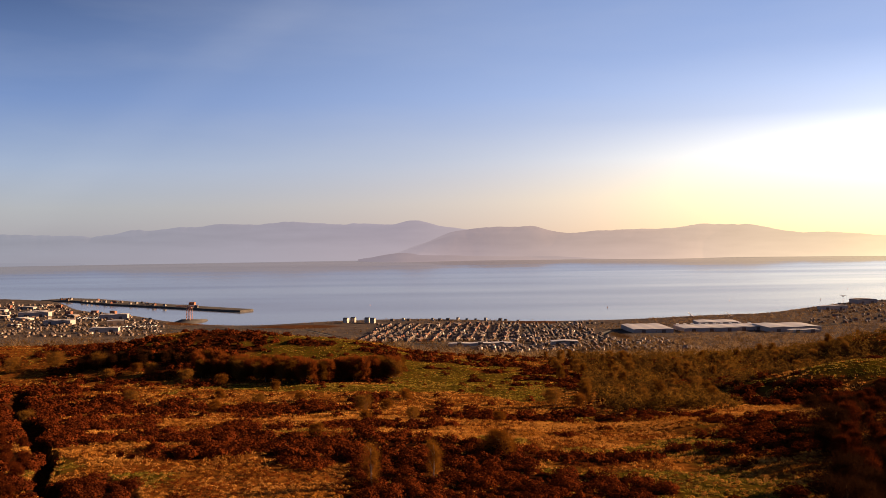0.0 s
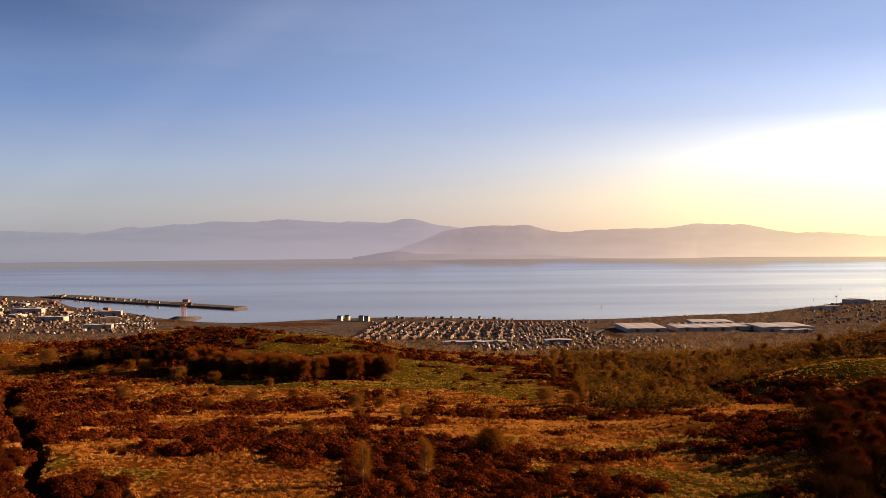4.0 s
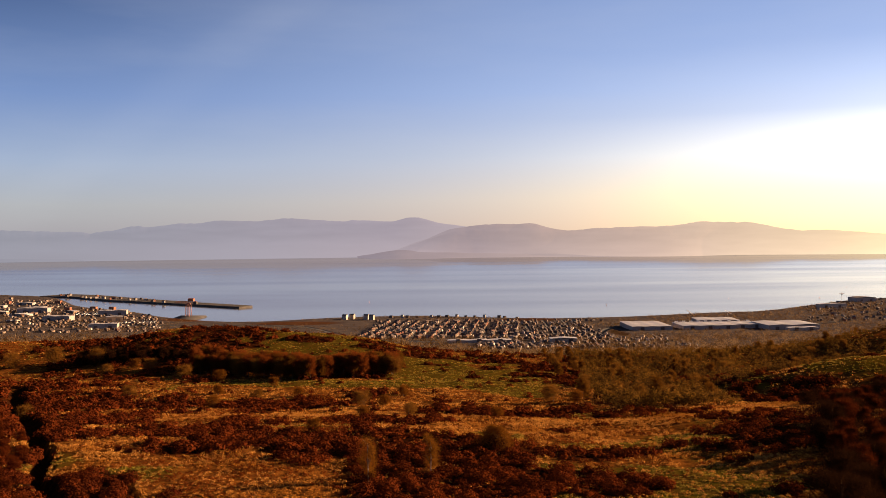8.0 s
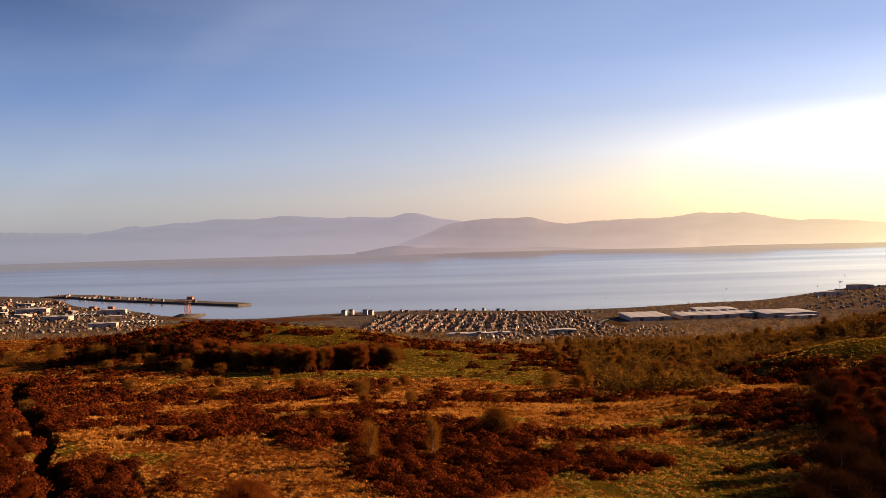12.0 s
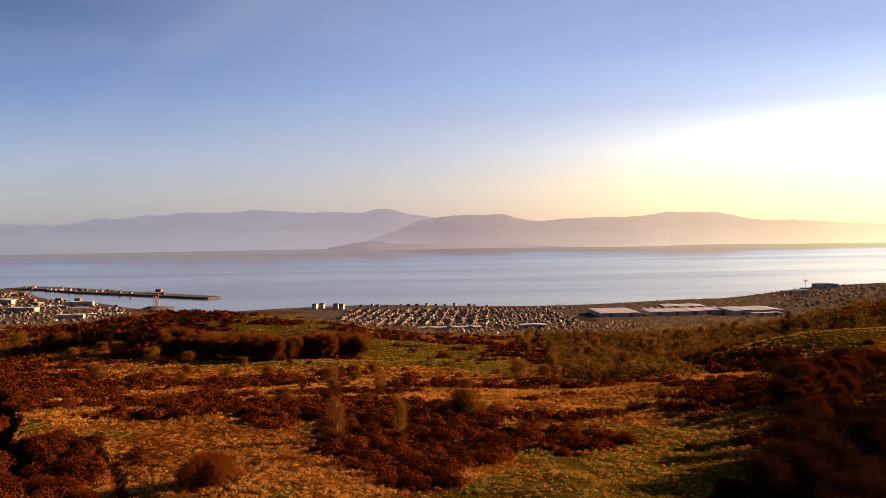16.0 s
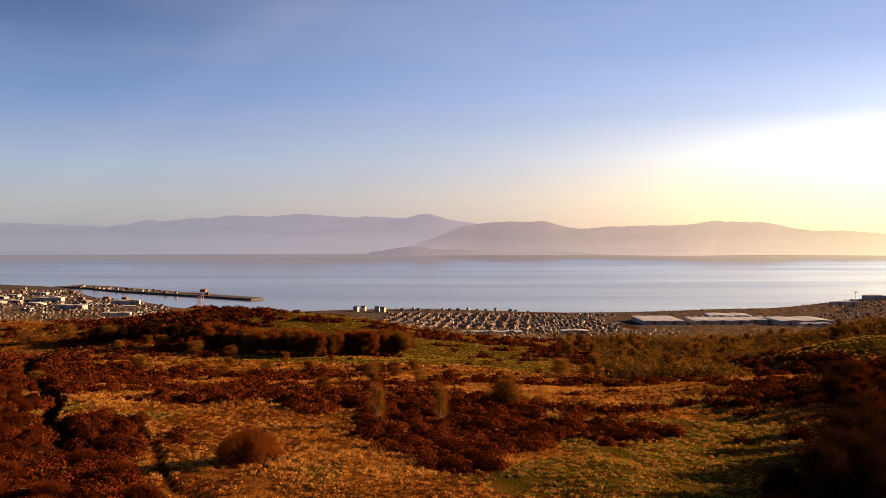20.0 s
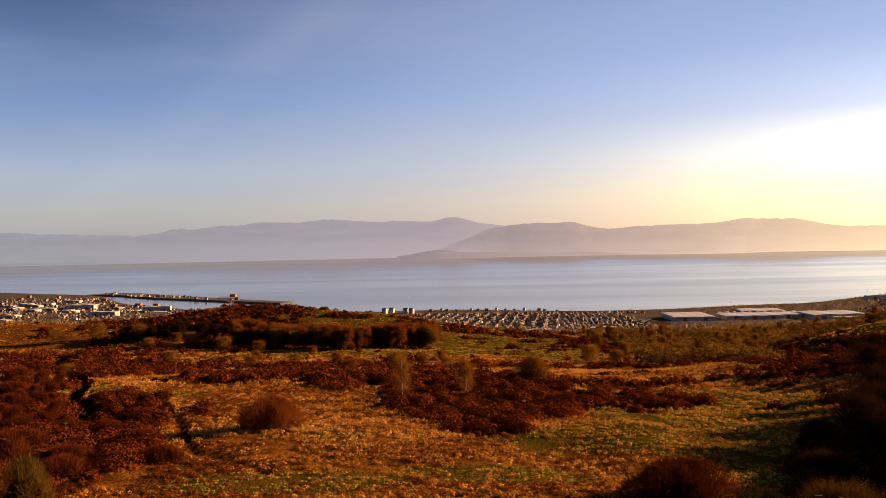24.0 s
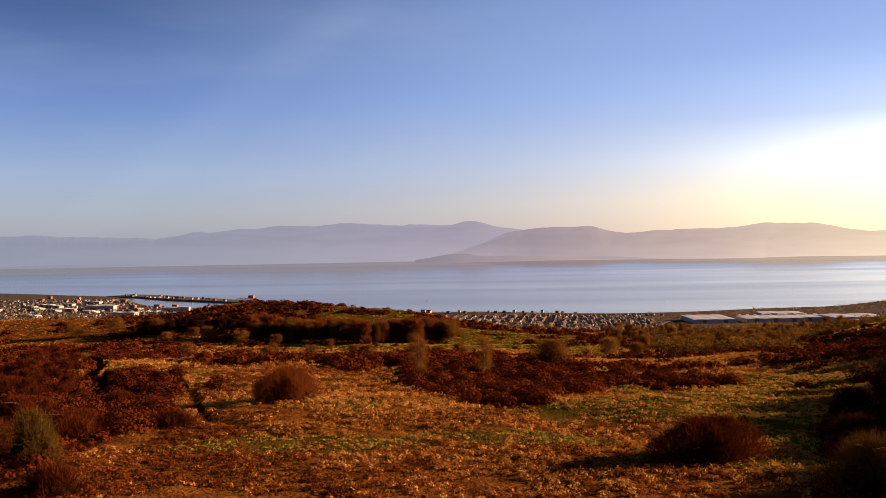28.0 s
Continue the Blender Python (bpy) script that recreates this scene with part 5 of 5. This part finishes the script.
def build_mast(x, y):
    root = new("tower_crane")
    part("mast", tube(bmesh.new(), [(0, 0, -1), (0, 0, 16)], [0.4, 0.3], 4), M_STEEL, root)
    part("jib", boxes((-5, -0.25, 12.5, 5, 0.25, 13.1)), M_STEEL, root)
    part("cab", boxes((-0.7, -0.7, 10.8, 0.7, 0.7, 12.4)), M_CLAD, root)
    tagged(root, "slim dark shipyard mast with a cross arm", "crane")
    stand(root, x, y, 10)


build_mast(660, 1436)
build_mast(-803, 1452)


def make_buoy():
    root = new("buoy")
    part("float", tube(bmesh.new(), [(0, 0, -0.5), (0, 0, 0.4), (0, 0, 1.0)], [1.3, 1.4, 0.9], 10), M_STEEL, root)
    part("cage", tube(bmesh.new(), [(0, 0, 1.0), (0, 0, 4.6)], [0.7, 0.25], 6), M_STEEL, root)
    part("lantern", tube(bmesh.new(), [(0, 0, 4.6), (0, 0, 5.6)], [0.35, 0.3], 6), M_CLAD, root)
    return tagged(root, "dark channel buoy floating on calm water", "buoy", "buoys")


buoy = make_buoy()
buoy.matrix_basis = pose(-132, 1555, 0) @ Matrix.Scale(0.55, 4)
for x, y in ((272, 1444), (676, 1559), (512, 1558), (858, 1846)):
    copy_thing(buoy, pose(0, 0, 0)).matrix_basis = pose(x, y, 0) @ Matrix.Scale(0.55, 4)


def make_car(paint):
    root = new("car")
    bm = boxes((-2.1, -0.85, 0.35, 2.1, 0.85, 0.95))
    bmesh.ops.bevel(bm, geom=bm.edges[:], offset=0.12, segments=1, affect="EDGES")
    part("body", bm, paint, root)
    bm = boxes((-1.2, -0.75, 0.95, 1.1, 0.75, 1.5))
    bmesh.ops.bevel(bm, geom=bm.edges[:], offset=0.2, segments=1, affect="EDGES")
    part("cabin", bm, M_GLASS, root)
    for x in (-1.3, 1.3):
        for y in (-0.8, 0.8):
            wheel = part("wheel", tube(bmesh.new(), [(x, y - 0.1, 0.33), (x, y + 0.1, 0.33)], [0.33, 0.33], 8), M_TARMAC, root)
            part("rim", tube(bmesh.new(), [(x, y - 0.11, 0.33), (x, y + 0.11, 0.33)], [0.19, 0.19], 6), M_METAL, wheel)
    return root


CARS = [tagged(make_car(M_WHITE), "white car parked in a dockside yard", "car", "parked cars"), tagged(make_car(M_CLAD), "grey car parked in a dockside yard", "car", "parked cars")]
for k in range(58):
    row, col = divmod(k, 15)
    if k < 45:
        x, y = -555 + 4.2 * col + 3 * row, 1322 - 11 * row + 0.6 * col
    else:
        x, y = -440 + 4.5 * (k - 45), 1150 + 0.8 * (k - 45)
    put(CARS, 1 if k % 4 == 3 else 0, x, y, 80 + town_rng.uniform(-6, 6), 1.15, 0.0)


def build_road(name, xs, ys, wide, label, raise_by=0.25):
    """A strip of tarmac laid on the land."""
    n = 90
    t = np.linspace(0, 1, n)
    px, py = smooth_line(np.linspace(0, 1, len(xs)), xs)(t), smooth_line(np.linspace(0, 1, len(ys)), ys)(t)
    dx, dy = np.gradient(px), np.gradient(py)
    ln = np.hypot(dx, dy)
    nx, ny = -dy / ln * wide / 2, dx / ln * wide / 2
    rows = []
    for s in (1, -1):
        for dz in (0, 1):
            z = np.maximum(broad_z(px + nx, py + ny), broad_z(px - nx, py - ny)) + raise_by
            rows.append(np.stack([px + s * nx, py + s * ny, z - dz * 1.5], -1))
    v = np.concatenate(rows)
    k = np.arange(n - 1)
    top = np.stack([k, k + 1, k + 1 + 2 * n, k + 2 * n], -1)
    left = np.stack([k, k + n, k + n + 1, k + 1], -1)
    right = np.stack([k + 2 * n, k + 1 + 2 * n, k + 1 + 3 * n, k + 3 * n], -1)
    ob = mesh_object(name, v, np.concatenate([top[:, ::-1], left, right]), M_TARMAC)
    return tagged(ob, label, "road", kind="structure")


build_road("road", [140, 150, 168, 190, 215, 260, 330, 420, 520], [770, 850, 935, 1002, 1040, 1046, 1040, 1030, 1100], 8, "grey road curving past green verges to the sheds")
build_road("road_shore", [-420, -300, -180, -60, 80, 140, 170], [1120, 1105, 1080, 880, 872, 880, 935], 7, "grey road running below the housing estate")

# streets of the estate
for street in range(10):
    x0 = -84 + 25.5 * street
    build_road("road_street", [x0, x0 + 3, x0 + 6, x0 + 11], [898, 960, 1040, 1142], 5, "narrow tarmac street between small houses", 0.2)


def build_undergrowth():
    # dark fill that paints the shade on the thicket floor
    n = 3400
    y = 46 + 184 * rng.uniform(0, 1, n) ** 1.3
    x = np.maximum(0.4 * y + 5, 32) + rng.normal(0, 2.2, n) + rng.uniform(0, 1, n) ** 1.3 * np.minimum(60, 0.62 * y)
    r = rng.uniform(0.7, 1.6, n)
    stuff("undergrowth", [twig_cloud(x, y, ground_z(x, y) - 0.2, r, r * rng.uniform(1.0, 2.2, n), 42, np.full(n, 0.9), np.full(n, 0.07))], M_SHADE, "tangled undergrowth beneath the thicket, shade put into its dark colour", "shrubs")


build_undergrowth()


def build_valley_wood():
    n = 5600
    y = rng.uniform(215, 660, n)
    x = 42 + 0.1 * (y - 225) + rng.uniform(0, 1, n) * (0.5 * y)
    keep = (fbm(x, y, 40, 91) > -0.45) & ~((x > 75) & (y < 262))
    x, y = x[keep], y[keep]
    r = rng.uniform(1.1, 2.7, len(x)) * np.where((x > 75) & (y < 310), 0.55, 1.0) * (1 + 0.2 * fbm(x, y, 25, 93))
    tall = r * rng.uniform(1.2, 2.0, len(x))
    warm = fbm(x, y, 30, 92) + rng.uniform(-0.3, 0.3, len(x)) > 0
    z = ground_z(x, y) - 0.3
    for pick, mat, label in ((warm, M_WOOD, "orange-brown leafless wood filling the valley slope"), (~warm, M_DULL, "dull brown leafless wood on the valley slope")):
        px, py, pz, pr, pt = x[pick], y[pick], z[pick], r[pick], tall[pick]
        stuff("valley_wood", [leaf_cloud(px, py, pz + 0.25 * pt, pr * 0.9, pt * 0.75, 62, 0.2 + 0.1 * pr, 0.55),
                              twig_cloud(px, py, pz, pr, pt, 26, pr * 0.42, np.full(len(px), 0.09))], mat, label, "trees")


build_valley_wood()


def build_far_scrub():
    """Gardens, hedges and woods of the lower slopes and the town, too far off to tell trees apart."""
    n = 34000
    y = rng.uniform(440, 1420, n)
    x = rng.uniform(-0.58, 0.62, n) * y
    shore = shore_line(x)
    dense = fbm(x, y, 70, 81) + 0.1 + 0.3 * step(0.32, 0.4, -x / y) + 0.75 * step(0.18, 0.32, x / y) + 0.55 * (1 - step(560, 820, y)) + 0.5 * blob(x, y, 420, 900, 170, 130) + 0.4 * blob(x, y, 620, 1150, 200, 160) + 0.3 * blob(x, y, 200, 700, 200, 150)
    keep = (y < shore - 18) & (rng.uniform(-0.25, 0.75, n) < dense)
    for cx, cy, rx, ry in ((236, 1006, 27, 30), (318, 1006, 52, 24), (338, 1072, 30, 15), (395, 985, 36, 28), (35, 848, 36, 10), (193, 955, 14, 50), (-190, 1125, 55, 28), (-500, 1300, 75, 28), (-451, 1192, 15, 12)):
        keep &= ((x - cx) / rx) ** 2 + ((y - cy) / ry) ** 2 > 1
    estate = (np.abs(x - 30) < 125) & (y > 900) & (y < 1150)
    keep &= ~(estate & (rng.uniform(size=n) < 0.6))
    x, y = x[keep], y[keep]
    r = rng.uniform(1.2, 3.6, len(x)) * (1 - 0.35 * step(850, 950, y))
    half = rng.uniform(size=len(x)) < 0.5
    z = ground_z(x, y) - 0.4
    for pick, mat, name, label in ((half, M_HAZE_TWIG, "far_wood", "brown leafless woods and hedges on the lower slopes"), (~half, M_DULL, "far_scrub", "dark winter scrub and gardens about the town")):
        stuff(name, [twig_cloud(x[pick], y[pick], z[pick], r[pick], r[pick] * rng.uniform(1.0, 1.9, pick.sum()), 24, r[pick] * 0.5, 0.075 * r[pick] + 0.00017 * y[pick])], mat, label, "trees")


build_far_scrub()
